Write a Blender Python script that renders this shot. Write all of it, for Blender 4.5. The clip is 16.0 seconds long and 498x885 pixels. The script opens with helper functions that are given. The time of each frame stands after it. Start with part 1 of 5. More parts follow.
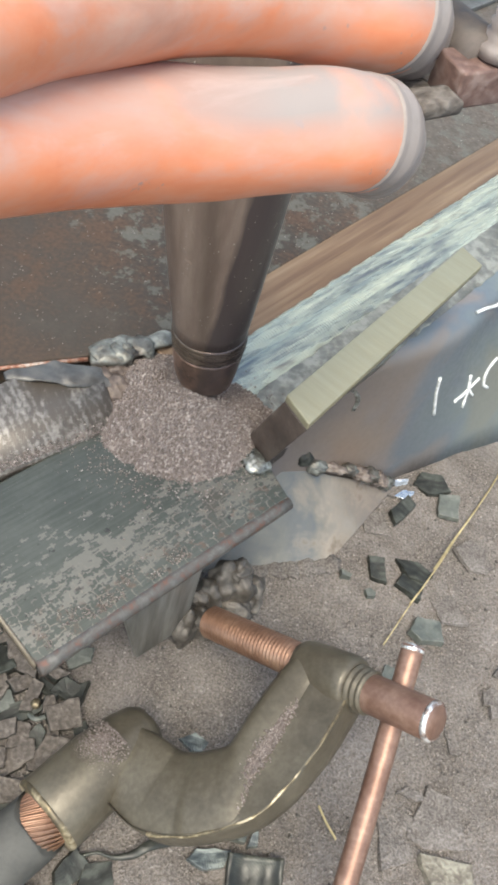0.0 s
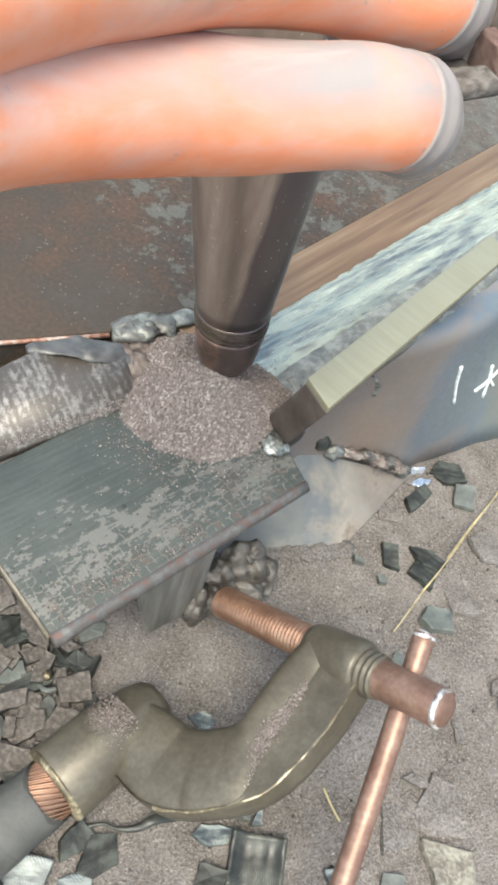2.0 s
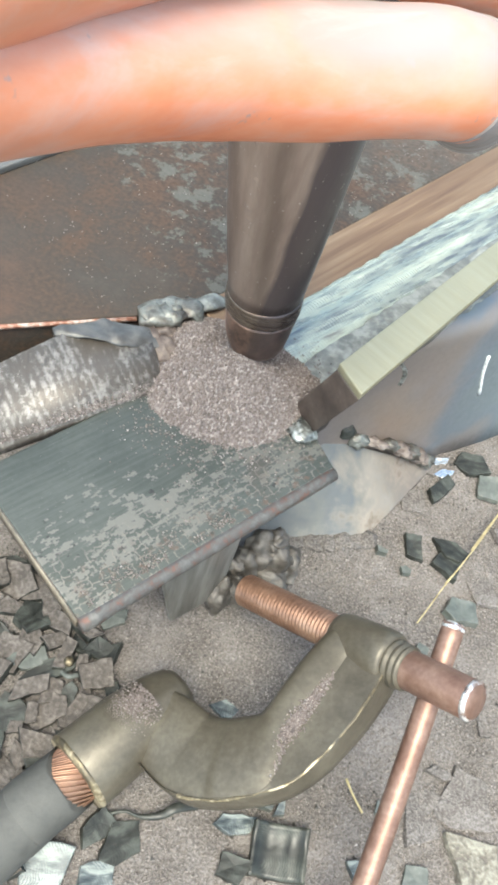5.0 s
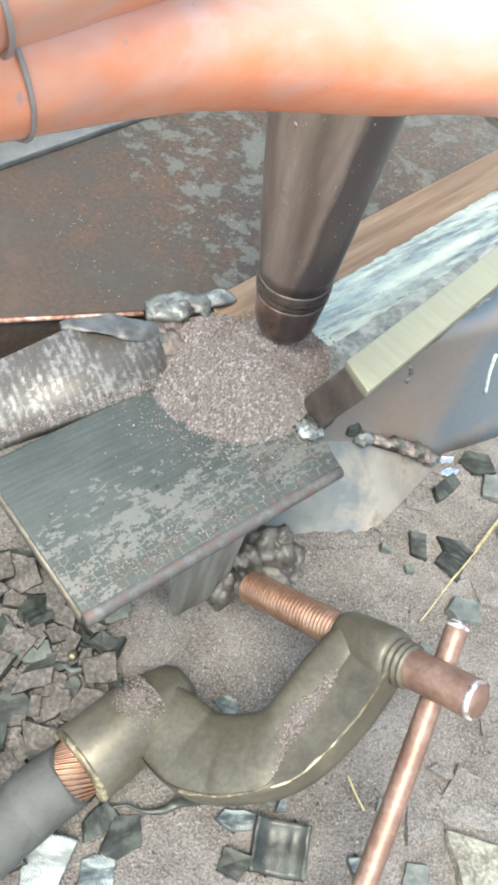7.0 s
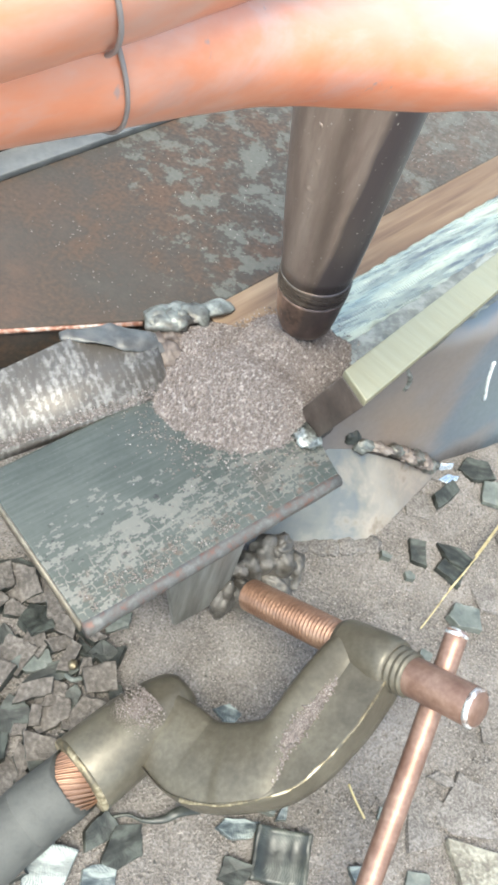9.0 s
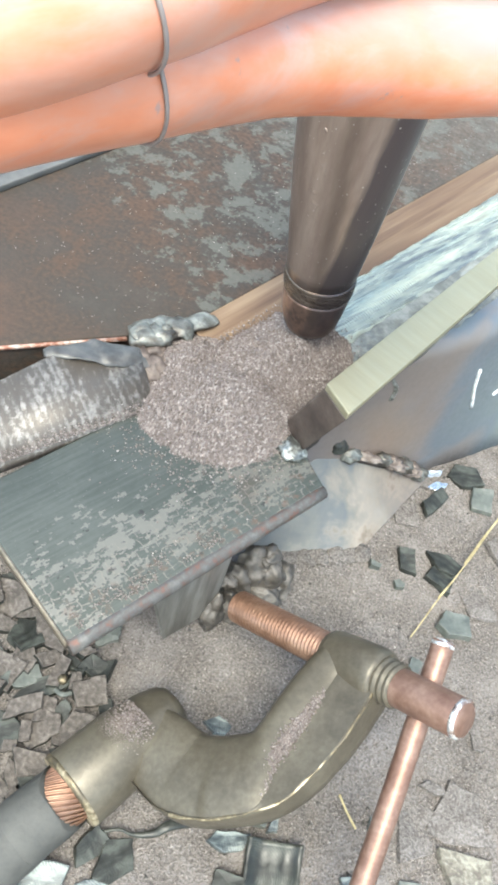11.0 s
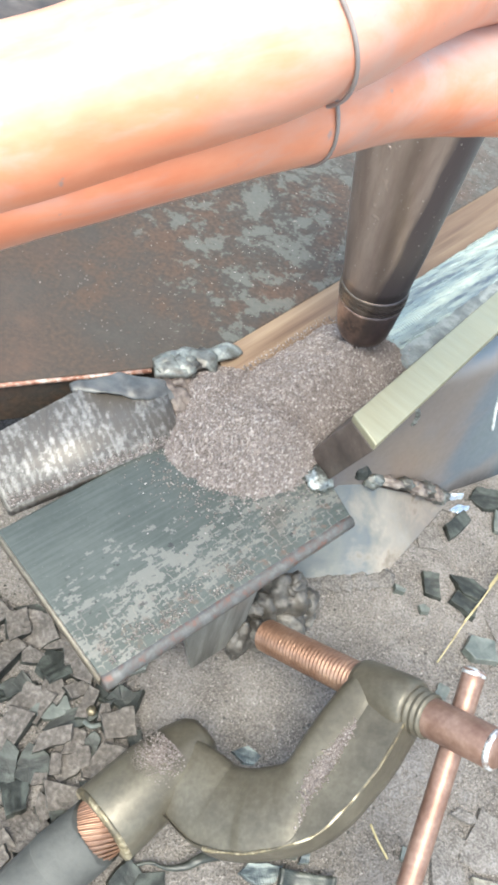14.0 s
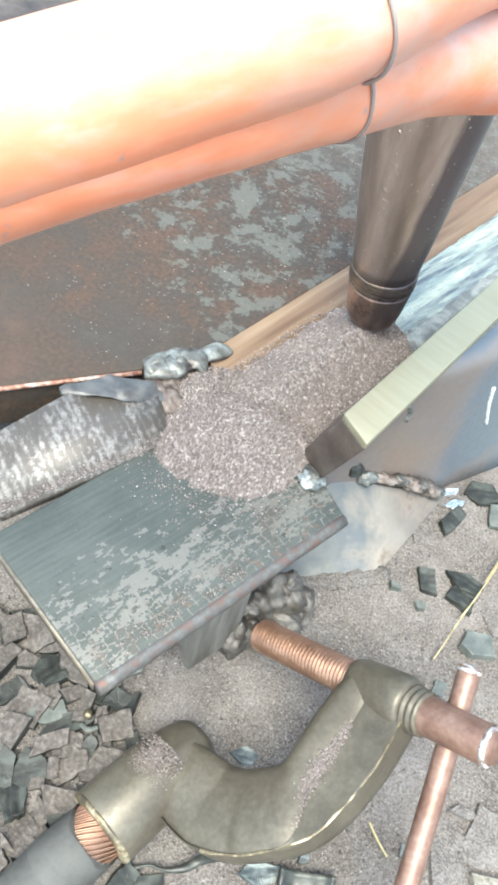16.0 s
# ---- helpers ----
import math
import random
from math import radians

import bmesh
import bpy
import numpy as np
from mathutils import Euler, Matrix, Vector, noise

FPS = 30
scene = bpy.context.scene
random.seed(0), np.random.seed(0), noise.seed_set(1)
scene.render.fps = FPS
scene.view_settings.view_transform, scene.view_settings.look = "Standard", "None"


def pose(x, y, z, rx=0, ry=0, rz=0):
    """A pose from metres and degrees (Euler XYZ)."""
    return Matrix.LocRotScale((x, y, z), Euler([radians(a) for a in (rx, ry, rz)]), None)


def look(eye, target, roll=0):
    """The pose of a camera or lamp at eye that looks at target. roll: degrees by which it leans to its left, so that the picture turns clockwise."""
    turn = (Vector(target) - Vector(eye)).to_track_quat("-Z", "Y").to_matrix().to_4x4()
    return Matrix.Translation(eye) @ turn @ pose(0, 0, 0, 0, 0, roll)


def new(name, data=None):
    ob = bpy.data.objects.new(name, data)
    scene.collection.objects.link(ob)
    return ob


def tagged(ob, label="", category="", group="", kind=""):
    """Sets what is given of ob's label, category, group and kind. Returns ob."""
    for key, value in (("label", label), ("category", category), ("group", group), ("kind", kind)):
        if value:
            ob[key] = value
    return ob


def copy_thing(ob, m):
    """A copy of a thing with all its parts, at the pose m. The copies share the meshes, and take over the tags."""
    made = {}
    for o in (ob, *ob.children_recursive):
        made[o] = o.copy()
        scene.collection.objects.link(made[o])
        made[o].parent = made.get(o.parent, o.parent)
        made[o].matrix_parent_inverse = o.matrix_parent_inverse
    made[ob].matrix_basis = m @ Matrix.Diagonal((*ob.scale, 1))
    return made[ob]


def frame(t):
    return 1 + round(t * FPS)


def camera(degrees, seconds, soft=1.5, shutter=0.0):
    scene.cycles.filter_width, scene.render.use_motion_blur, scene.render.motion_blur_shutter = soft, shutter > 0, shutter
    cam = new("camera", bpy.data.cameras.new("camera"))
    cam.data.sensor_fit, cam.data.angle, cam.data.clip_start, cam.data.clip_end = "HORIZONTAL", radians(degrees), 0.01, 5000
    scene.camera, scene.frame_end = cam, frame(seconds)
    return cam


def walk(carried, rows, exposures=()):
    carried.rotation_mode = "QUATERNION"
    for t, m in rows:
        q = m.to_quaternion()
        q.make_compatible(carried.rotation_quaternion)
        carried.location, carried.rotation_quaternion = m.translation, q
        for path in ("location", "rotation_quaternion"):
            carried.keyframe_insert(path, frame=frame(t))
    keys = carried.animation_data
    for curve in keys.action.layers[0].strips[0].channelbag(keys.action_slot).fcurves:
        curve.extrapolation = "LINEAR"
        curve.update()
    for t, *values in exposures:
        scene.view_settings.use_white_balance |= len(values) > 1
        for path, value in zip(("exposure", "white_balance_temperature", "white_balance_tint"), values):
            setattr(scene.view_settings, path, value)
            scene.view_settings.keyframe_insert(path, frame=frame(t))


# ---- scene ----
cam = camera(34.0, 16.0, soft=3.3)
walk(cam, [
    (0, pose(0.0076, -0.3601, 0.3807, 38.17, -11.40, 12.67)),
    (0.5, pose(0.0086, -0.3607, 0.3805, 37.74, -11.59, 13.34)),
    (1, pose(0.0074, -0.3611, 0.3789, 37.23, -11.76, 14.06)),
    (1.5, pose(0.0068, -0.3613, 0.3784, 36.77, -11.83, 14.66)),
    (2, pose(0.0063, -0.3610, 0.3794, 36.56, -11.85, 14.98)),
    (2.5, pose(0.0063, -0.3603, 0.3799, 36.48, -11.79, 15.12)),
    (3, pose(0.0054, -0.3605, 0.3795, 36.49, -11.78, 15.23)),
    (3.5, pose(0.0048, -0.3601, 0.3796, 36.40, -11.70, 15.36)),
    (4, pose(0.0000, -0.3612, 0.3741, 36.23, -11.72, 15.50)),
    (6.5, pose(-0.0014, -0.3627, 0.3724, 35.42, -12.06, 16.49)),
    (7, pose(-0.0018, -0.3623, 0.3723, 35.41, -12.02, 16.60)),
    (7.5, pose(-0.0013, -0.3622, 0.3735, 35.43, -11.99, 16.67)),
    (8, pose(-0.0013, -0.3623, 0.3736, 35.56, -11.91, 16.69)),
    (10.5, pose(0.0003, -0.3583, 0.3772, 36.08, -11.47, 15.80)),
    (11, pose(0.0025, -0.3574, 0.3792, 36.15, -11.37, 15.68)),
    (11.5, pose(-0.0064, -0.3579, 0.3836, 36.29, -11.38, 15.49)),
    (12, pose(-0.0096, -0.3588, 0.3842, 36.62, -11.22, 15.48)),
    (12.5, pose(-0.0107, -0.3588, 0.3847, 36.98, -11.06, 15.47)),
    (13, pose(-0.0127, -0.3604, 0.3836, 37.22, -10.76, 15.52)),
    (13.5, pose(-0.0085, -0.3562, 0.3841, 37.29, -10.52, 15.54)),
    (14, pose(-0.0066, -0.3553, 0.3831, 37.23, -10.36, 15.35)),
    (14.5, pose(-0.0057, -0.3545, 0.3839, 37.11, -10.25, 15.07)),
    (15, pose(-0.0061, -0.3538, 0.3848, 37.06, -10.14, 14.75)),
    (15.5, pose(-0.0047, -0.3531, 0.3846, 37.12, -9.95, 14.59)),
    (16, pose(-0.0043, -0.3519, 0.3841, 37.01, -9.79, 14.47)),
], exposures=[(0, 1.37, 7050, 4), (1, 1.56, 6950, 2), (1.5, 1.6, 6920, 2), (3.5, 1.72, 6850, 1), (7, 2.0, 6650, -1), (10.7, 2.03, 6600, -1), (11.5, 1.88, 6520, 0), (13, 1.91, 6530, 0), (16, 2.2, 6430, -1)])

# ---- light: bright overcast day, soft light from above and behind the viewer ----
world = bpy.data.worlds.new("sky")
scene.world = world
world.use_nodes = True
wn = world.node_tree
sky = wn.nodes.new("ShaderNodeTexSky")
sky.sky_type, sky.sun_disc = "NISHITA", False
SUN_EL, SUN_AZ = 66.0, -172.0
sky.sun_elevation, sky.sun_rotation = radians(SUN_EL), radians(SUN_AZ)
sky.air_density, sky.dust_density = 1.0, 3.0
wn.links.new(sky.outputs[0], wn.nodes["Background"].inputs[0])
wn.nodes["Background"].inputs[1].default_value = 0.15
sun = new("sun", bpy.data.lights.new("sun", "SUN"))
sun.data.energy, sun.data.angle, sun.data.color = 1.45, radians(30), (1.0, 0.96, 0.91)
az, el = radians(SUN_AZ), radians(SUN_EL)
sun.matrix_world = look((math.sin(az) * math.cos(el), math.cos(az) * math.cos(el), math.sin(el)), (0, 0, 0))

# ---- helpers of this scene (millimetres in, metres out) ----
SEAM = Vector((0.494, 0.869, 0.0))      # along the weld
FRONT = Vector((0.869, -0.494, 0.0))    # across it, towards the chalked side


def mm(x, y, z=0.0):
    return Vector((x, y, z)) / 1000.0


def sv(s, v, z):
    """A place s along the seam, v across it, at height z, in millimetres."""
    return mm(*(SEAM * s + FRONT * v)[:2], z)


def material(name, colors, scale=40.0, rough=(0.5, 0.8), metal=0.0, bump=0.2, bump_scale=300.0, stretch=(1, 1, 1), fine=0.25, coords="Object", turn=0.0, spec=0.5):
    """Two scales of noise over a colour ramp, with grain relief."""
    m = bpy.data.materials.new(name)
    m.use_nodes = True
    n, l = m.node_tree.nodes, m.node_tree.links
    bsdf = n["Principled BSDF"]
    tc = n.new("ShaderNodeTexCoord")
    mp = n.new("ShaderNodeMapping")
    mp.vector_type = "TEXTURE"
    mp.inputs["Scale"].default_value = [1.0 / k for k in stretch]
    mp.inputs["Rotation"].default_value = (0, 0, radians(-turn))
    l.new(tc.outputs[coords], mp.inputs[0])
    big, small = n.new("ShaderNodeTexNoise"), n.new("ShaderNodeTexNoise")
    big.inputs["Scale"].default_value, big.inputs["Detail"].default_value = scale, 6
    big.inputs["Roughness"].default_value = 0.65
    small.inputs["Scale"].default_value, small.inputs["Detail"].default_value = bump_scale, 4
    l.new(mp.outputs[0], big.inputs["Vector"])
    l.new(mp.outputs[0], small.inputs["Vector"])
    mix = n.new("ShaderNodeMath")
    mix.operation = "MULTIPLY_ADD"
    sub = n.new("ShaderNodeMath")
    sub.operation = "SUBTRACT"
    sub.inputs[1].default_value = 0.5
    l.new(small.outputs[0], sub.inputs[0])
    l.new(sub.outputs[0], mix.inputs[0])
    mix.inputs[1].default_value = fine
    l.new(big.outputs[0], mix.inputs[2])
    ramp = n.new("ShaderNodeValToRGB")
    el = ramp.color_ramp.elements
    while len(el) < len(colors):
        el.new(0.5)
    for e, (pos, c) in zip(el, colors):
        e.position, e.color = pos, (*c, 1)
    l.new(mix.outputs[0], ramp.inputs[0])
    l.new(ramp.outputs[0], bsdf.inputs["Base Color"])
    rr = n.new("ShaderNodeMapRange")
    rr.inputs[1].default_value, rr.inputs[2].default_value = 0.3, 0.7
    rr.inputs[3].default_value, rr.inputs[4].default_value = rough
    l.new(small.outputs[0], rr.inputs[0])
    l.new(rr.outputs[0], bsdf.inputs["Roughness"])
    bsdf.inputs["Metallic"].default_value = metal
    bsdf.inputs["Specular IOR Level"].default_value = spec
    if bump:
        b = n.new("ShaderNodeBump")
        b.inputs["Strength"].default_value, b.inputs["Distance"].default_value = bump, 0.001
        l.new(mix.outputs[0], b.inputs["Height"])
        l.new(b.outputs[0], bsdf.inputs["Normal"])
    return m


def drift(m, scale, amount):
    """Lets the colours of a material wander over a larger distance."""
    n, l = m.node_tree.nodes, m.node_tree.links
    ramp = next(q for q in n if q.type == "VALTORGB")
    old = ramp.inputs[0].links[0].from_socket
    tc, big, off, add = n.new("ShaderNodeTexCoord"), n.new("ShaderNodeTexNoise"), n.new("ShaderNodeMath"), n.new("ShaderNodeMath")
    big.inputs["Scale"].default_value, big.inputs["Detail"].default_value = scale, 2
    l.new(tc.outputs["Object"], big.inputs["Vector"])
    off.operation, add.operation = "SUBTRACT", "MULTIPLY_ADD"
    off.inputs[1].default_value, add.inputs[1].default_value = 0.5, amount
    l.new(big.outputs[0], off.inputs[0])
    l.new(off.outputs[0], add.inputs[0])
    l.new(old, add.inputs[2])
    l.new(add.outputs[0], ramp.inputs[0])


def bands(m, axis, start, stop, colors, wander=0.25):
    """Heat colours that follow one another along an axis of the object."""
    n, l = m.node_tree.nodes, m.node_tree.links
    bsdf = n["Principled BSDF"]
    old = bsdf.inputs["Base Color"].links[0].from_socket
    tc, dot, rng = n.new("ShaderNodeTexCoord"), n.new("ShaderNodeVectorMath"), n.new("ShaderNodeMapRange")
    dot.operation = "DOT_PRODUCT"
    dot.inputs[1].default_value = axis
    l.new(tc.outputs["Object"], dot.inputs[0])
    rng.inputs[1].default_value, rng.inputs[2].default_value = start, stop
    l.new(dot.outputs["Value"], rng.inputs[0])
    cloud, off, add = n.new("ShaderNodeTexNoise"), n.new("ShaderNodeMath"), n.new("ShaderNodeMath")
    cloud.inputs["Scale"].default_value, cloud.inputs["Detail"].default_value = 38, 4
    l.new(tc.outputs["Object"], cloud.inputs["Vector"])
    off.operation, add.operation = "SUBTRACT", "MULTIPLY_ADD"
    off.inputs[1].default_value, add.inputs[1].default_value = 0.5, wander * 3
    l.new(cloud.outputs[0], off.inputs[0])
    l.new(off.outputs[0], add.inputs[0])
    l.new(rng.outputs[0], add.inputs[2])
    ramp = n.new("ShaderNodeValToRGB")
    el = ramp.color_ramp.elements
    while len(el) < len(colors):
        el.new(0.5)
    for e, (pos, c) in zip(el, colors):
        e.position, e.color = pos, (*c, 1)
    l.new(add.outputs[0], ramp.inputs[0])
    mix = n.new("ShaderNodeMix")
    mix.data_type = "RGBA"
    mix.inputs["Factor"].default_value = 0.72
    l.new(old, mix.inputs["A"])
    l.new(ramp.outputs[0], mix.inputs["B"])
    l.new(mix.outputs["Result"], bsdf.inputs["Base Color"])


def math_node(m, op, a, b, c=None):
    """A maths node; each input is a number or a socket."""
    q = m.node_tree.nodes.new("ShaderNodeMath")
    q.operation = op
    for i, v in enumerate((a, b, c)):
        if v is None:
            continue
        if isinstance(v, (int, float)):
            q.inputs[i].default_value = v
        else:
            m.node_tree.links.new(v, q.inputs[i])
    return q.outputs[0]


def noise_node(m, vec, scale, detail=5, rough=0.6, warp=0.0):
    q = m.node_tree.nodes.new("ShaderNodeTexNoise")
    q.inputs["Scale"].default_value, q.inputs["Detail"].default_value = scale, detail
    q.inputs["Roughness"].default_value, q.inputs["Distortion"].default_value = rough, warp
    m.node_tree.links.new(vec, q.inputs["Vector"])
    return q.outputs[0]


def dot_node(m, vec, axis):
    q = m.node_tree.nodes.new("ShaderNodeVectorMath")
    q.operation = "DOT_PRODUCT"
    q.inputs[1].default_value = axis
    m.node_tree.links.new(vec, q.inputs[0])
    return q.outputs["Value"]


def span(m, value, a, b, lo=0.0, hi=1.0):
    q = m.node_tree.nodes.new("ShaderNodeMapRange")
    for i, v in enumerate((a, b, lo, hi)):
        q.inputs[i + 1].default_value = v
    m.node_tree.links.new(value, q.inputs[0])
    return q.outputs[0]


def blend(m, factor, b):
    """Lays the colour b (a tuple or a socket) over the base colour of m."""
    n, l = m.node_tree.nodes, m.node_tree.links
    socket = n["Principled BSDF"].inputs["Base Color"]
    old = socket.links[0].from_socket
    mix = n.new("ShaderNodeMix")
    mix.data_type = "RGBA"
    l.new(factor, mix.inputs["Factor"])
    l.new(old, mix.inputs["A"])
    if isinstance(b, tuple):
        mix.inputs["B"].default_value = (*b, 1)
    else:
        l.new(b, mix.inputs["B"])
    l.new(mix.outputs["Result"], socket)


def coords_of(m, turn=0.0, scale=(1, 1, 1)):
    n, l = m.node_tree.nodes, m.node_tree.links
    tc, mp, st = n.new("ShaderNodeTexCoord"), n.new("ShaderNodeMapping"), n.new("ShaderNodeMapping")
    mp.inputs["Rotation"].default_value = (0, 0, radians(turn))
    st.inputs["Scale"].default_value = scale
    l.new(tc.outputs["Object"], mp.inputs[0])
    l.new(mp.outputs[0], st.inputs[0])
    return st.outputs[0]


M_ground = material("dusty_ground", [(0.2, (0.076, 0.068, 0.061)), (0.45, (0.135, 0.122, 0.112)), (0.6, (0.173, 0.158, 0.147)), (0.85, (0.24, 0.222, 0.21))], 30, (0.85, 1), 0, 1.0, 850, fine=1.3, spec=0.2)
M_flux = material("flux_grain", [(0.25, (0.11, 0.086, 0.078)), (0.5, (0.19, 0.157, 0.144)), (0.75, (0.32, 0.28, 0.26))], 60, (0.6, 0.9), 0, 1.0, 900, fine=1.2, spec=0.3)


def mixed_grains(m=None):
    """Each grain a little lighter or darker than the next."""
    m = m or M_flux
    n, l = m.node_tree.nodes, m.node_tree.links
    bsdf = n["Principled BSDF"]
    old = bsdf.inputs["Base Color"].links[0].from_socket
    geo, ramp, mix = n.new("ShaderNodeNewGeometry"), n.new("ShaderNodeValToRGB"), n.new("ShaderNodeMix")
    el = ramp.color_ramp.elements
    el.new(0.5), el.new(0.7)
    for e, (p, c) in zip(el, ((0.0, (0.13, 0.105, 0.094)), (0.5, (0.2, 0.168, 0.154)), (0.85, (0.27, 0.235, 0.218)), (1.0, (0.46, 0.42, 0.395)))):
        e.position, e.color = p, (*c, 1)
    mix.data_type = "RGBA"
    mix.inputs["Factor"].default_value = 0.8 if m is M_flux else 0.55
    l.new(geo.outputs["Random Per Island"], ramp.inputs[0])
    l.new(old, mix.inputs["A"])
    l.new(ramp.outputs[0], mix.inputs["B"])
    l.new(mix.outputs["Result"], bsdf.inputs["Base Color"])


mixed_grains()
M_rust = material("rusted_mill_scale", [(0.28, (0.062, 0.039, 0.027)), (0.42, (0.047, 0.035, 0.027)), (0.55, (0.038, 0.033, 0.028)), (0.68, (0.047, 0.042, 0.036)), (0.8, (0.062, 0.055, 0.048))], 60, (0.55, 0.85), 0.05, 0.5, 420, fine=0.65, spec=0.28)
drift(M_rust, 12, 0.6)


def plate_patches():
    """Grey-green scale left in sharp-edged islands, red rust towards the cut corner."""
    m = M_rust
    v = coords_of(m)
    islands = noise_node(m, v, 62, 8, 0.68, 0.2)
    holes = noise_node(m, v, 300, 4, 0.65)
    both = math_node(m, "MULTIPLY_ADD", holes, 0.3, islands)
    where = math_node(m, "MULTIPLY_ADD", noise_node(m, v, 9, 2), 0.22, span(m, dot_node(m, v, (0.8, 0.6, 0)), -0.1, -0.015, -0.2, 0.06))
    mask = span(m, math_node(m, "ADD", both, where), 0.825, 0.875)
    rust = math_node(m, "MULTIPLY", span(m, noise_node(m, v, 30, 6, 0.7), 0.5, 0.66), span(m, dot_node(m, v, (0.6, 0.8, 0)), -0.04, -0.16))
    blend(m, math_node(m, "MULTIPLY", rust, 0.6), (0.09, 0.045, 0.027))
    far = math_node(m, "MULTIPLY", span(m, dot_node(m, v, (0.494, 0.869, 0)), 0.06, 0.24, 0, 0.75), span(m, noise_node(m, v, 170, 5, 0.7), 0.38, 0.62, 0.35, 1.0))
    blend(m, far, (0.125, 0.108, 0.092))
    blend(m, math_node(m, "MULTIPLY", mask, 0.62), (0.1, 0.102, 0.089))


plate_patches()
M_scale = material("grey_mill_scale", [(0.42, (0.085, 0.1, 0.095)), (0.53, (0.115, 0.13, 0.125)), (0.56, (0.25, 0.245, 0.225)), (0.7, (0.3, 0.29, 0.265))], 75, (0.42, 0.65), 0.2, 0.1, 500, spec=0.38)


def worn_scale():
    """Dark mill scale, flaked in blocky islands over the front half and cracked in squares towards the front edge."""
    m = M_scale
    n, l = m.node_tree.nodes, m.node_tree.links
    v = coords_of(m, -54.3)
    snap = n.new("ShaderNodeVectorMath")
    snap.operation = "SNAP"
    snap.inputs[1].default_value = (0.001, 0.0007, 0.01)
    wob = n.new("ShaderNodeTexNoise")
    wob.inputs["Scale"].default_value = 600
    l.new(v, wob.inputs["Vector"])
    shift = n.new("ShaderNodeVectorMath")
    shift.operation, shift.inputs[1].default_value = "MULTIPLY_ADD", (0.0016, 0.0016, 0)
    l.new(wob.outputs["Color"], shift.inputs[0])
    l.new(v, shift.inputs[2])
    l.new(shift.outputs[0], snap.inputs[0])
    blocky, across = snap.outputs[0], dot_node(m, v, (0, 1, 0))
    stretch = n.new("ShaderNodeMapping")
    stretch.inputs["Scale"].default_value = (0.6, 1.3, 1)
    l.new(blocky, stretch.inputs[0])
    islands = math_node(m, "MULTIPLY_ADD", noise_node(m, stretch.outputs[0], 520, 3), 0.5, noise_node(m, stretch.outputs[0], 150, 7, 0.66))
    # the band in which the scale has come off: none at the rear, most in the middle, less at the front edge
    band = math_node(m, "MINIMUM", span(m, across, 0.034, 0.004, -0.22, 0.035), span(m, across, -0.03, -0.008, -0.12, 0.035))
    off = span(m, math_node(m, "ADD", islands, band), 0.795, 0.81)
    tone = math_node(m, "MULTIPLY_ADD", math_node(m, "SUBTRACT", noise_node(m, coords_of(m, -54.3, (0.12, 2.2, 1)), 330, 4), 0.5), 0.9, noise_node(m, v, 30, 4))
    dark = n.new("ShaderNodeValToRGB")
    for e, (p, c) in zip(dark.color_ramp.elements, ((0.35, (0.05, 0.057, 0.05)), (0.65, (0.073, 0.08, 0.071)))):
        e.position, e.color = p, (*c, 1)
    l.new(tone, dark.inputs[0])
    l.new(dark.outputs[0], n["Principled BSDF"].inputs["Base Color"])
    blend(m, off, (0.132, 0.128, 0.113))
    # squarish cracks
    crack = n.new("ShaderNodeTexVoronoi")
    crack.feature, crack.distance = "DISTANCE_TO_EDGE", "EUCLIDEAN"
    crack.inputs["Scale"].default_value, crack.inputs["Randomness"].default_value = 250, 0.38
    l.new(shift.outputs[0], crack.inputs["Vector"])
    lines = span(m, crack.outputs["Distance"], 0.07, 0.04)
    near = span(m, math_node(m, "MULTIPLY_ADD", noise_node(m, v, 55, 3), 0.03, across), 0.021, 0.011)
    broken = span(m, noise_node(m, v, 330, 2), 0.44, 0.52)
    blend(m, math_node(m, "MULTIPLY", math_node(m, "MULTIPLY", lines, near), math_node(m, "MULTIPLY", broken, 0.8)), (0.165, 0.15, 0.128))
    # red-brown rust in the front strip
    red = math_node(m, "MULTIPLY", span(m, noise_node(m, v, 190, 5, 0.7), 0.55, 0.65), span(m, across, -0.002, -0.016, 0, 0.6))
    blend(m, red, (0.12, 0.07, 0.05))
    blend(m, span(m, noise_node(m, v, 900, 2), 0.7, 0.73, 0, 0.6), (0.2, 0.19, 0.17))
    # a few black pits where the flakes end
    pit = math_node(m, "MULTIPLY", span(m, noise_node(m, blocky, 260, 3), 0.68, 0.7), span(m, across, 0.024, 0.012))
    blend(m, math_node(m, "MULTIPLY", pit, 0.7), (0.02, 0.02, 0.02))
    brown = span(m, noise_node(m, v, 40, 5, 0.6), 0.56, 0.7, 0, 0.35)
    blend(m, math_node(m, "MULTIPLY", brown, span(m, dot_node(m, v, (1, 0, 0)), -0.01, 0.035)), (0.09, 0.066, 0.05))


worn_scale()
M_ground_steel = material("ground_steel", [(0.36, (0.09, 0.079, 0.07)), (0.47, (0.135, 0.122, 0.109)), (0.56, (0.18, 0.166, 0.15)), (0.72, (0.29, 0.27, 0.247))], 210, (0.38, 0.6), 0.25, 0.35, 520, stretch=(0.4, 1.3, 1), fine=0.55, turn=-114)


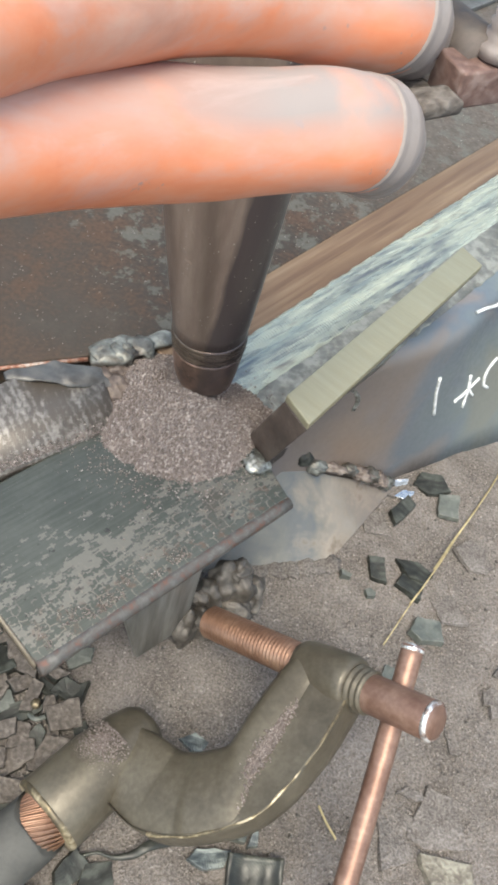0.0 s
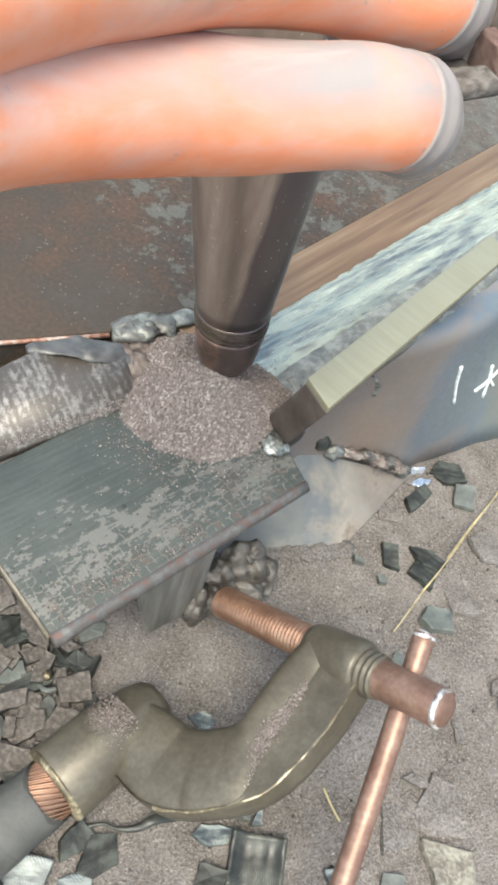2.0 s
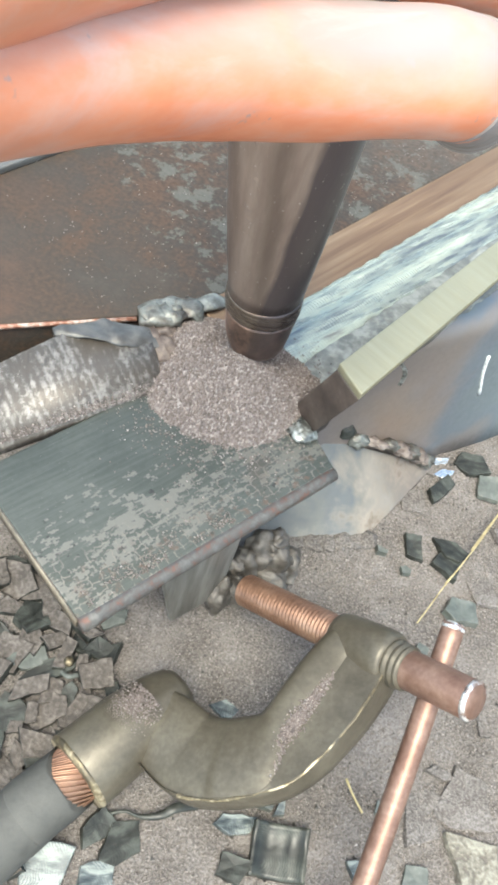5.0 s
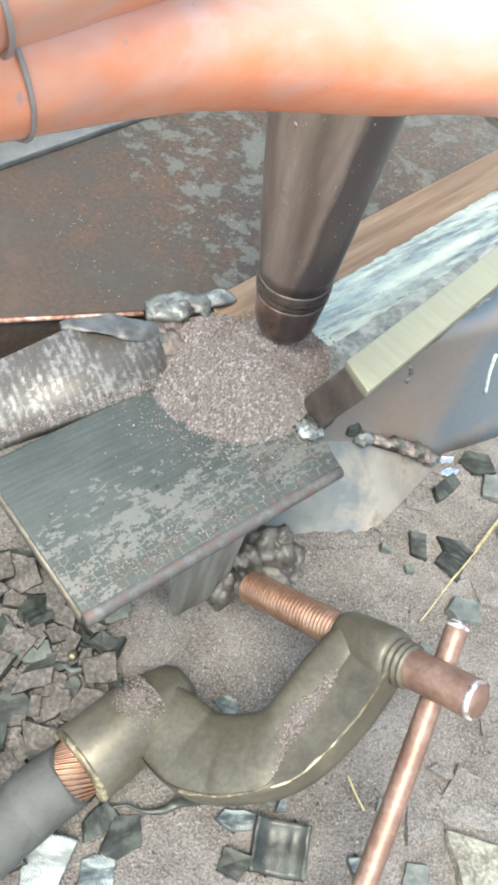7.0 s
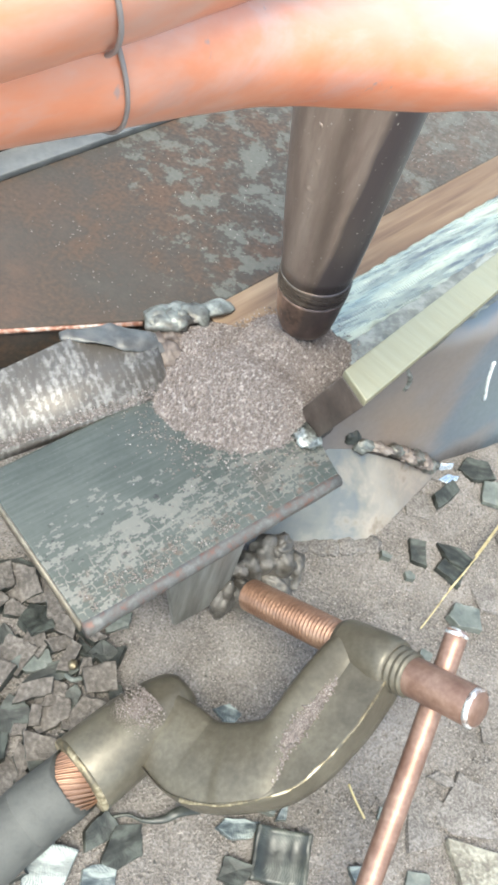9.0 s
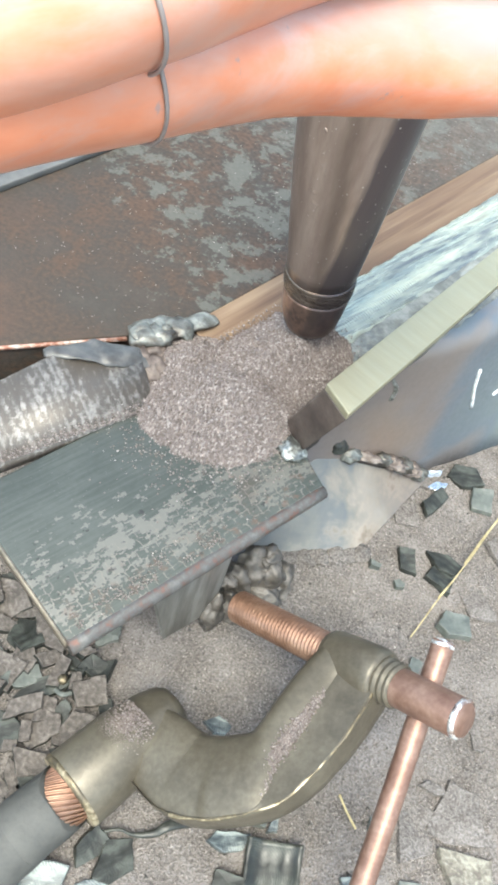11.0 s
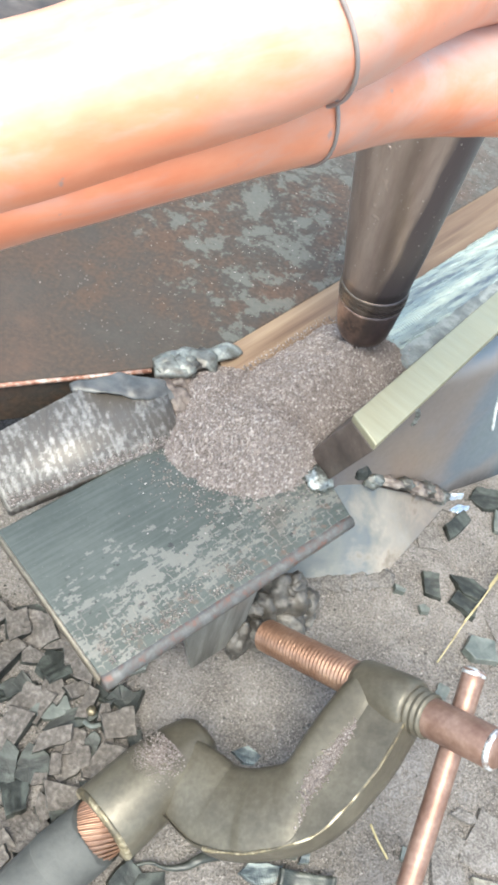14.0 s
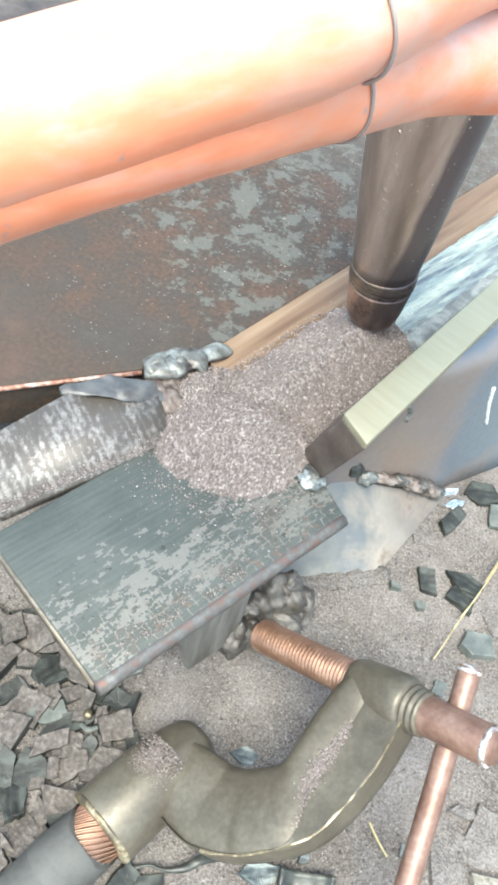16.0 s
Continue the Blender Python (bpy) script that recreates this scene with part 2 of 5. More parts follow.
def grinding_lines():
    """Bright ground streaks up the face, between remains of brown skin."""
    m = M_ground_steel
    n, l = m.node_tree.nodes, m.node_tree.links
    along = coords_of(m, -48.7)
    wave = n.new("ShaderNodeTexWave")
    wave.inputs["Scale"].default_value, wave.inputs["Distortion"].default_value = 95, 4.5
    wave.inputs["Detail"].default_value, wave.inputs["Detail Scale"].default_value = 3, 1.2
    l.new(coords_of(m, -48.7, (1, 0.12, 0.1)), wave.inputs["Vector"])
    lump = noise_node(m, along, 420, 5, 0.75)
    wide = noise_node(m, along, 60, 3)
    low = span(m, dot_node(m, along, (1, -0.6, -1.5)), 0.03, -0.06, -0.05, 0.1)
    skin = math_node(m, "ADD", math_node(m, "MULTIPLY_ADD", lump, 1.1, math_node(m, "MULTIPLY_ADD", wave.outputs["Fac"], 0.16, wide)), math_node(m, "SUBTRACT", low, 0.13))
    blend(m, span(m, skin, 1.04, 0.96, 0, 0.9), (0.1, 0.086, 0.073))
    blend(m, span(m, skin, 1.08, 1.25, 0, 0.8), (0.29, 0.27, 0.24))


grinding_lines()
M_bevel = material("flame_cut_bevel", [(0.3, (0.1, 0.06, 0.038)), (0.46, (0.145, 0.092, 0.057)), (0.56, (0.18, 0.12, 0.075)), (0.72, (0.25, 0.18, 0.118))], 50, (0.35, 0.6), 0.35, 0.3, 300, stretch=(0.08, 2.2, 1.5), turn=-60.4, fine=0.3)
M_bead = material("weld_bead", [(0.34, (0.12, 0.135, 0.145)), (0.44, (0.26, 0.285, 0.25)), (0.53, (0.37, 0.4, 0.33)), (0.6, (0.42, 0.45, 0.36)), (0.7, (0.22, 0.215, 0.185))], 90, (0.18, 0.38), 0.5, 0.3, 300, stretch=(0.16, 1.5, 1), turn=-56, fine=0.3)
M_spatter = material("spattered_steel", [(0.38, (0.11, 0.112, 0.1)), (0.5, (0.155, 0.155, 0.137)), (0.64, (0.26, 0.265, 0.235))], 80, (0.35, 0.65), 0.35, 0.6, 300, fine=0.5)
M_heat = material("heat_tinted_steel", [(0.34, (0.12, 0.135, 0.15)), (0.5, (0.17, 0.18, 0.185)), (0.62, (0.22, 0.205, 0.19))], 14, (0.38, 0.55), 0.25, 0.08, 300, fine=0.1)


def heat_tint():
    """Temper colours that fade out from the welded corner: straw, brown, blue, grey."""
    n, l = M_heat.node_tree.nodes, M_heat.node_tree.links
    bsdf = n["Principled BSDF"]
    old = bsdf.inputs["Base Color"].links[0].from_socket
    tc, sub, dist = n.new("ShaderNodeTexCoord"), n.new("ShaderNodeVectorMath"), n.new("ShaderNodeVectorMath")
    sub.operation, dist.operation = "SUBTRACT", "LENGTH"
    sub.inputs[1].default_value = (-0.04, -0.045, 0.025)
    l.new(tc.outputs["Object"], sub.inputs[0])
    l.new(sub.outputs[0], dist.inputs[0])
    cloud, add, ramp, mix = n.new("ShaderNodeTexNoise"), n.new("ShaderNodeMath"), n.new("ShaderNodeValToRGB"), n.new("ShaderNodeMix")
    cloud.inputs["Scale"].default_value, cloud.inputs["Detail"].default_value = 16, 4
    l.new(tc.outputs["Object"], cloud.inputs["Vector"])
    add.operation = "MULTIPLY_ADD"
    add.inputs[1].default_value = 0.075
    l.new(cloud.outputs[0], add.inputs[0])
    l.new(dist.outputs["Value"], add.inputs[2])
    el = ramp.color_ramp.elements
    for _ in range(3):
        el.new(0.5)
    for e, (p, c) in zip(el, ((0.025, (0.33, 0.275, 0.22)), (0.045, (0.29, 0.215, 0.165)), (0.065, (0.245, 0.215, 0.19)), (0.088, (0.165, 0.17, 0.18)), (0.125, (0.16, 0.185, 0.195)))):
        e.position, e.color = p, (*c, 1)
    l.new(add.outputs[0], ramp.inputs[0])
    mix.data_type = "RGBA"
    mix.inputs["Factor"].default_value = 0.85
    l.new(old, mix.inputs["A"])
    l.new(ramp.outputs[0], mix.inputs["B"])
    l.new(mix.outputs["Result"], bsdf.inputs["Base Color"])


heat_tint()


def oxide_clouds():
    """Brown, blue and olive oxide films in wide soft clouds."""
    m = M_heat
    n, l = m.node_tree.nodes, m.node_tree.links
    ramp = n.new("ShaderNodeValToRGB")
    el = ramp.color_ramp.elements
    for _ in range(3):
        el.new(0.5)
    for e, (p, c) in zip(el, ((0.3, (0.19, 0.135, 0.1)), (0.42, (0.19, 0.155, 0.14)), (0.5, (0.105, 0.13, 0.16)), (0.58, (0.13, 0.16, 0.165)), (0.7, (0.17, 0.17, 0.135)))):
        e.position, e.color = p, (*c, 1)
    v = coords_of(m, 30, (1.6, 0.7, 0.8))
    l.new(math_node(m, "ADD", noise_node(m, v, 17, 3, 0.5, 0.4), span(m, dot_node(m, coords_of(m), (0.7, 0.7, 0)), -0.08, 0.06, -0.16, 0.1)), ramp.inputs[0])
    blend(m, span(m, noise_node(m, coords_of(m), 9, 2), 0.3, 0.7, 0.45, 0.75), ramp.outputs[0])


oxide_clouds()
M_low = material("blued_scrap", [(0.38, (0.17, 0.178, 0.18)), (0.48, (0.24, 0.232, 0.215)), (0.56, (0.37, 0.335, 0.29)), (0.66, (0.19, 0.15, 0.115))], 20, (0.6, 0.85), 0.1, 0.3, 300, spec=0.3)
bands(M_low, (0.8, 0.45, 0), -0.055, 0.03, [(0.0, (0.08, 0.09, 0.095)), (0.2, (0.125, 0.13, 0.122)), (0.35, (0.085, 0.1, 0.112)), (0.48, (0.15, 0.14, 0.124)), (0.62, (0.215, 0.19, 0.16)), (0.78, (0.14, 0.118, 0.098)), (1.0, (0.12, 0.095, 0.08))], 0.3)
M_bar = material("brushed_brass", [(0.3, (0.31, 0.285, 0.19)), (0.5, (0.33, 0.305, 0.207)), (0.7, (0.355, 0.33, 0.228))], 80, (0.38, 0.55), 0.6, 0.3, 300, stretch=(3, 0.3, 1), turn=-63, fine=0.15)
M_dark = material("dark_steel", [(0.35, (0.035, 0.03, 0.028)), (0.55, (0.075, 0.062, 0.055)), (0.7, (0.12, 0.1, 0.09))], 50, (0.5, 0.8), 0.3, 0.2, 400)
M_tabedge = material("rusty_edge", [(0.33, (0.13, 0.068, 0.053)), (0.44, (0.1, 0.082, 0.074)), (0.54, (0.1, 0.096, 0.09)), (0.7, (0.14, 0.135, 0.127))], 260, (0.45, 0.7), 0.4, 0.3, 400)
M_lip = material("red_flame_cut_lip", [(0.36, (0.16, 0.06, 0.036)), (0.5, (0.26, 0.13, 0.088)), (0.62, (0.4, 0.35, 0.31))], 180, (0.4, 0.7), 0.2, 0.5, 400)
M_bronze = material("cast_bronze", [(0.32, (0.066, 0.057, 0.041)), (0.5, (0.093, 0.081, 0.06)), (0.7, (0.135, 0.12, 0.089))], 40, (0.36, 0.55), 0.3, 0.25, 500, fine=0.4)
M_brass_edge = material("worn_brass", [(0.4, (0.1, 0.085, 0.06)), (0.52, (0.22, 0.18, 0.11)), (0.64, (0.55, 0.47, 0.33))], 120, (0.35, 0.55), 0.6, 0.3, 500)
M_copper = material("copper", [(0.32, (0.15, 0.083, 0.06)), (0.5, (0.21, 0.125, 0.093)), (0.7, (0.29, 0.19, 0.147))], 60, (0.36, 0.52), 0.5, 0.2, 500, fine=0.4)
M_thread = material("oily_thread", [(0.32, (0.18, 0.1, 0.066)), (0.5, (0.26, 0.152, 0.104)), (0.7, (0.37, 0.24, 0.17))], 60, (0.3, 0.48), 0.65, 0.1, 500)
M_nozzle = material("brown_bronze", [(0.33, (0.17, 0.124, 0.103)), (0.5, (0.25, 0.19, 0.158)), (0.68, (0.37, 0.294, 0.246))], 32, (0.3, 0.42), 0.6, 0.05, 900, stretch=(1.5, 1.5, 0.25), fine=0.06)
M_collar = material("scratched_bronze", [(0.35, (0.1, 0.075, 0.06)), (0.55, (0.22, 0.175, 0.14)), (0.7, (0.42, 0.35, 0.29))], 60, (0.2, 0.4), 0.8, 0.3, 500, stretch=(0.5, 0.5, 6), fine=0.3)
M_nozzle_tip = material("scorched_copper", [(0.35, (0.09, 0.062, 0.05)), (0.5, (0.21, 0.135, 0.105)), (0.66, (0.38, 0.25, 0.195))], 60, (0.3, 0.5), 0.65, 0.2, 500)


def shade_and_nicks(m, cover):
    """Shade painted purple-brown down one side of the nozzle, and pale nicks."""
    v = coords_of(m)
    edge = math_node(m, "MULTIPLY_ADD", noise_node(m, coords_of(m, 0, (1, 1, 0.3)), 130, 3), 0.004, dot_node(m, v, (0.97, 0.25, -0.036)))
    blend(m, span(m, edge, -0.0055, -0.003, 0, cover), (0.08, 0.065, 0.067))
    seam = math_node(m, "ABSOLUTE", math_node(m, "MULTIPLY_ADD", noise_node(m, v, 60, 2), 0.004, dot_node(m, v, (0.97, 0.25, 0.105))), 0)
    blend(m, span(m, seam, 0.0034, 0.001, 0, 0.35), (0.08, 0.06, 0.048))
    blend(m, span(m, noise_node(m, v, 800, 1), 0.755, 0.775, 0, 0.8), (0.6, 0.56, 0.5))


# painted shade: strongest on the barrel, weaker on collar and tip
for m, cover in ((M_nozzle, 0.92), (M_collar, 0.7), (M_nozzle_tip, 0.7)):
    shade_and_nicks(m, cover)
M_hose = material("orange_rubber", [(0.31, (0.63, 0.18, 0.08)), (0.44, (0.68, 0.24, 0.122)), (0.54, (0.64, 0.285, 0.185)), (0.68, (0.6, 0.36, 0.28))], 42, (0.3, 0.48), 0.0, 0.12, 250, fine=0.18, spec=0.6, stretch=(0.5, 1.6, 1), turn=-45)


def dusty_hose():
    """Grey dust settled on the upper side near the taped end; scuffs elsewhere."""
    n, l = M_hose.node_tree.nodes, M_hose.node_tree.links
    bsdf = n["Principled BSDF"]
    old = bsdf.inputs["Base Color"].links[0].from_socket
    tc, geo = n.new("ShaderNodeTexCoord"), n.new("ShaderNodeNewGeometry")
    dist = n.new("ShaderNodeVectorMath")
    dist.operation = "LENGTH"
    l.new(tc.outputs["Object"], dist.inputs[0])
    near = n.new("ShaderNodeMapRange")
    near.inputs[1].default_value, near.inputs[2].default_value = 0.11, 0.03
    l.new(dist.outputs["Value"], near.inputs[0])
    sep = n.new("ShaderNodeSeparateXYZ")
    l.new(geo.outputs["Normal"], sep.inputs[0])
    top = n.new("ShaderNodeMapRange")
    top.inputs[1].default_value, top.inputs[2].default_value = 0.1, 0.75
    l.new(sep.outputs[2], top.inputs[0])
    cloud = n.new("ShaderNodeTexNoise")
    cloud.inputs["Scale"].default_value, cloud.inputs["Detail"].default_value = 70, 5
    l.new(tc.outputs["Object"], cloud.inputs["Vector"])
    soft = n.new("ShaderNodeMapRange")
    soft.inputs[1].default_value, soft.inputs[2].default_value = 0.05, 0.5
    l.new(cloud.outputs[0], soft.inputs[0])
    a, b = n.new("ShaderNodeMath"), n.new("ShaderNodeMath")
    a.operation = b.operation = "MULTIPLY"
    l.new(near.outputs[0], a.inputs[0])
    l.new(top.outputs[0], a.inputs[1])
    l.new(a.outputs[0], b.inputs[0])
    l.new(soft.outputs[0], b.inputs[1])
    mix = n.new("ShaderNodeMix")
    mix.data_type = "RGBA"
    l.new(b.outputs[0], mix.inputs["Factor"])
    l.new(old, mix.inputs["A"])
    mix.inputs["B"].default_value = (0.27, 0.235, 0.222, 1)
    l.new(mix.outputs["Result"], bsdf.inputs["Base Color"])
    # greyish-pink scuffs, darker rubbed streaks along the hose and a few small nicks
    v, along = coords_of(M_hose), coords_of(M_hose, -45, (0.35, 1.6, 1.2))
    blend(M_hose, span(M_hose, noise_node(M_hose, along, 75, 6, 0.65, 0.5), 0.54, 0.66, 0, 0.35), (0.5, 0.37, 0.34))
    blend(M_hose, span(M_hose, noise_node(M_hose, along, 46, 5, 0.6), 0.57, 0.7, 0, 0.45), (0.4, 0.16, 0.1))
    blend(M_hose, span(M_hose, noise_node(M_hose, v, 240, 3, 0.6), 0.69, 0.74, 0, 0.7), (0.3, 0.24, 0.23))
    # the rubber is dull near the taped end and polished further along
    l.new(span(M_hose, dist.outputs["Value"], 0.06, 0.13, 0.02, 0.9), bsdf.inputs["Coat Weight"])
    l.new(span(M_hose, dist.outputs["Value"], 0.03, 0.12, 0.68, 0.36), bsdf.inputs["Roughness"])


M_hose.node_tree.nodes["Principled BSDF"].inputs["Coat Roughness"].default_value = 0.4
dusty_hose()
M_tape = material("grey_tape", [(0.35, (0.19, 0.163, 0.15)), (0.6, (0.28, 0.245, 0.23))], 50, (0.4, 0.55), 0, 0.2, 300)
M_terminal = material("dusty_bronze", [(0.35, (0.1, 0.06, 0.05)), (0.5, (0.16, 0.1, 0.085)), (0.66, (0.24, 0.175, 0.155))], 120, (0.5, 0.75), 0.15, 0.4, 400, fine=0.5)
M_rubber = material("grey_cable_rubber", [(0.35, (0.046, 0.046, 0.042)), (0.6, (0.076, 0.075, 0.068))], 50, (0.6, 0.85), 0, 0.4, 400, fine=0.4)
M_sawn = material("sawn_steel", [(0.35, (0.15, 0.125, 0.095)), (0.6, (0.25, 0.215, 0.165))], 200, (0.4, 0.6), 0.4, 0.3, 500)
M_slag = material("glassy_slag", [(0.35, (0.013, 0.014, 0.012)), (0.5, (0.024, 0.026, 0.023)), (0.68, (0.06, 0.066, 0.058))], 130, (0.42, 0.65), 0.0, 0.5, 300, spec=0.3, stretch=(0.55, 1.3, 1), fine=0.4)
M_slag_blue = material("blued_slag", [(0.35, (0.035, 0.044, 0.048)), (0.5, (0.07, 0.085, 0.088)), (0.68, (0.2, 0.225, 0.21))], 150, (0.36, 0.6), 0.2, 0.5, 320, stretch=(0.5, 1.5, 1), fine=0.5)
M_lump = material("burnt_slag", [(0.33, (0.04, 0.035, 0.03)), (0.48, (0.085, 0.076, 0.066)), (0.64, (0.16, 0.146, 0.13))], 70, (0.35, 0.65), 0.05, 0.4, 300, fine=0.5)
M_slag_dusty = material("dusty_slag", [(0.32, (0.062, 0.054, 0.048)), (0.52, (0.102, 0.09, 0.08)), (0.72, (0.155, 0.139, 0.126))], 60, (0.7, 0.95), 0, 0.9, 500, fine=0.9, spec=0.25)
M_grit = material("loose_flux", [(0.32, (0.145, 0.137, 0.125)), (0.52, (0.215, 0.205, 0.19)), (0.72, (0.3, 0.29, 0.272))], 300, (0.7, 0.95), 0, 0, 600, spec=0.25)
mixed_grains(M_grit)
M_crumb = material("slag_crumb", [(0.35, (0.03, 0.029, 0.026)), (0.6, (0.07, 0.066, 0.06))], 200, (0.4, 0.7), 0, 0, 300)
M_slag_green = material("green_slag", [(0.35, (0.06, 0.068, 0.06)), (0.55, (0.1, 0.11, 0.098)), (0.7, (0.15, 0.155, 0.14))], 110, (0.4, 0.7), 0, 0.4, 400, spec=0.6)
M_bright = material("bright_splash", [(0.35, (0.55, 0.58, 0.58)), (0.6, (0.85, 0.87, 0.87))], 60, (0.1, 0.25), 0.9, 0.2, 300)
M_tack = material("tack_metal", [(0.36, (0.05, 0.043, 0.036)), (0.47, (0.1, 0.097, 0.085)), (0.56, (0.145, 0.15, 0.135)), (0.68, (0.25, 0.255, 0.23))], 120, (0.28, 0.5), 0.2, 0.45, 220, fine=0.4, spec=0.5)
M_tack_blue = material("blued_tack", [(0.36, (0.058, 0.055, 0.052)), (0.5, (0.09, 0.089, 0.086)), (0.64, (0.125, 0.12, 0.113))], 90, (0.34, 0.55), 0.35, 0.1, 260)
M_blob = material("bright_tack", [(0.36, (0.08, 0.08, 0.07)), (0.5, (0.16, 0.165, 0.15)), (0.64, (0.38, 0.4, 0.38))], 150, (0.22, 0.45), 0.55, 0.3, 300)
M_crust = material("pink_brown_crust", [(0.36, (0.07, 0.055, 0.047)), (0.5, (0.14, 0.113, 0.097)), (0.66, (0.25, 0.212, 0.183))], 120, (0.45, 0.7), 0.15, 0.4, 300)
M_scale_plain = material("grey_rail_steel", [(0.35, (0.07, 0.072, 0.072)), (0.6, (0.125, 0.125, 0.121))], 60, (0.45, 0.7), 0.3, 0.2, 400)
M_burnt = material("burnt_crust", [(0.35, (0.06, 0.044, 0.036)), (0.5, (0.1, 0.077, 0.065)), (0.66, (0.15, 0.12, 0.1))], 120, (0.45, 0.7), 0.15, 0.7, 300, fine=0.6)
M_stone = material("yellowish_stone", [(0.33, (0.12, 0.106, 0.088)), (0.5, (0.18, 0.166, 0.137)), (0.66, (0.26, 0.25, 0.205))], 120, (0.7, 0.95), 0, 1.0, 500, fine=0.7, spec=0.25)
M_stay = material("scuffed_strip", [(0.35, (0.11, 0.105, 0.09)), (0.5, (0.18, 0.172, 0.15)), (0.64, (0.27, 0.26, 0.23))], 60, (0.35, 0.55), 0.2, 0.2, 400, stretch=(2, 2, 0.25), fine=0.3)
M_end = material("brown_bar_steel", [(0.35, (0.055, 0.042, 0.036)), (0.55, (0.095, 0.072, 0.06)), (0.7, (0.15, 0.125, 0.108))], 60, (0.4, 0.6), 0.3, 0.2, 400)
M_worn_rim = material("hammered_rim", [(0.4, (0.2, 0.12, 0.09)), (0.5, (0.35, 0.28, 0.25)), (0.56, (0.8, 0.8, 0.79))], 90, (0.2, 0.4), 0.7, 0.3, 300)


def slag_ripples(m, bright, amount):
    """The curved ripples that a weld leaves on the underside of its slag."""
    n, l = m.node_tree.nodes, m.node_tree.links
    wave = n.new("ShaderNodeTexWave")
    wave.wave_type, wave.rings_direction = "RINGS", "SPHERICAL"
    wave.inputs["Scale"].default_value, wave.inputs["Distortion"].default_value = 300, 7.0
    wave.inputs["Detail"].default_value, wave.inputs["Detail Scale"].default_value = 3, 1.5
    mp = n.new("ShaderNodeMapping")
    mp.inputs["Location"].default_value = (0.011, 0.004, 0)
    l.new(coords_of(m), mp.inputs[0])
    l.new(mp.outputs[0], wave.inputs["Vector"])
    patch = span(m, noise_node(m, coords_of(m), 70, 3), 0.42, 0.62)
    blend(m, math_node(m, "MULTIPLY", math_node(m, "MULTIPLY", wave.outputs["Fac"], patch), amount), bright)


M_slag_rippled = material("rippled_slag", [(0.35, (0.015, 0.016, 0.014)), (0.55, (0.028, 0.03, 0.026)), (0.7, (0.055, 0.058, 0.05))], 90, (0.3, 0.5), 0.0, 0.3, 300, spec=0.4)
slag_ripples(M_slag_rippled, (0.11, 0.12, 0.1), 0.4)
slag_ripples(M_slag, (0.08, 0.086, 0.075), 0.3)
slag_ripples(M_slag_blue, (0.34, 0.375, 0.365), 0.6)
M_straw = material("straw", [(0.35, (0.27, 0.22, 0.11)), (0.6, (0.42, 0.36, 0.2))], 150, (0.5, 0.7), 0, 0.2, 400)
M_chalk = material("chalk", [(0.35, (0.36, 0.38, 0.38)), (0.55, (0.62, 0.64, 0.64)), (0.7, (0.75, 0.76, 0.76))], 260, (0.9, 1), 0, 0.3, 600, spec=0.2)


def link_mesh(name, bm, mat, parent=None, label="", smooth=True, normals=True):
    if normals:
        bmesh.ops.recalc_face_normals(bm, faces=bm.faces)
    me = bpy.data.meshes.new(name)
    bm.to_mesh(me)
    bm.free()
    for p in me.polygons:
        p.use_smooth = smooth
    me.materials.append(mat)
    ob = new(name, me)
    if parent:
        ob.parent = parent
    return tagged(ob, label)


part = link_mesh


def base(name, label, category, group="", at=(0, 0, 0), kind=""):
    e = new(name)
    e.location = at
    e.empty_display_size = 0.01
    return tagged(e, label, category, group, kind)


def prism(poly, z0, z1, bevel=0.0008, segs=2, bm=None):
    """An upright prism over a plan polygon (Vectors in metres)."""
    bm = bm or bmesh.new()
    lo = [bm.verts.new((p.x, p.y, z0)) for p in poly]
    hi = [bm.verts.new((p.x, p.y, z1)) for p in poly]
    n = len(poly)
    bm.faces.new(lo)
    bm.faces.new(hi)
    for i in range(n):
        bm.faces.new((lo[i], lo[(i + 1) % n], hi[(i + 1) % n], hi[i]))
    bmesh.ops.recalc_face_normals(bm, faces=bm.faces)
    if bevel:
        bmesh.ops.bevel(bm, geom=list(bm.edges), offset=bevel, segments=segs, affect="EDGES", profile=0.6)
    return bm


def hexa(corners, bevel=0.0006):
    """A box from 8 corners: four below, four above."""
    bm = bmesh.new()
    v = [bm.verts.new(c) for c in corners]
    for f in ((0, 1, 2, 3), (4, 5, 6, 7), (0, 1, 5, 4), (1, 2, 6, 5), (2, 3, 7, 6), (3, 0, 4, 7)):
        bm.faces.new([v[i] for i in f])
    bmesh.ops.recalc_face_normals(bm, faces=bm.faces)
    if bevel:
        bmesh.ops.bevel(bm, geom=list(bm.edges), offset=bevel, segments=2, affect="EDGES", profile=0.6)
    return bm


def smooth_path(pts, n):
    """A Catmull-Rom line through pts (Vectors of any length), n steps a span."""
    p = [2 * pts[0] - pts[1], *pts, 2 * pts[-1] - pts[-2]]
    out = []
    for i in range(1, len(p) - 2):
        for k in range(n):
            t = k / n
            out.append(0.5 * (2 * p[i] + (p[i + 1] - p[i - 1]) * t + (2 * p[i - 1] - 5 * p[i] + 4 * p[i + 1] - p[i + 2]) * t * t + (3 * p[i] - p[i - 1] - 3 * p[i + 1] + p[i + 2]) * t ** 3))
    return out + [pts[-1]]


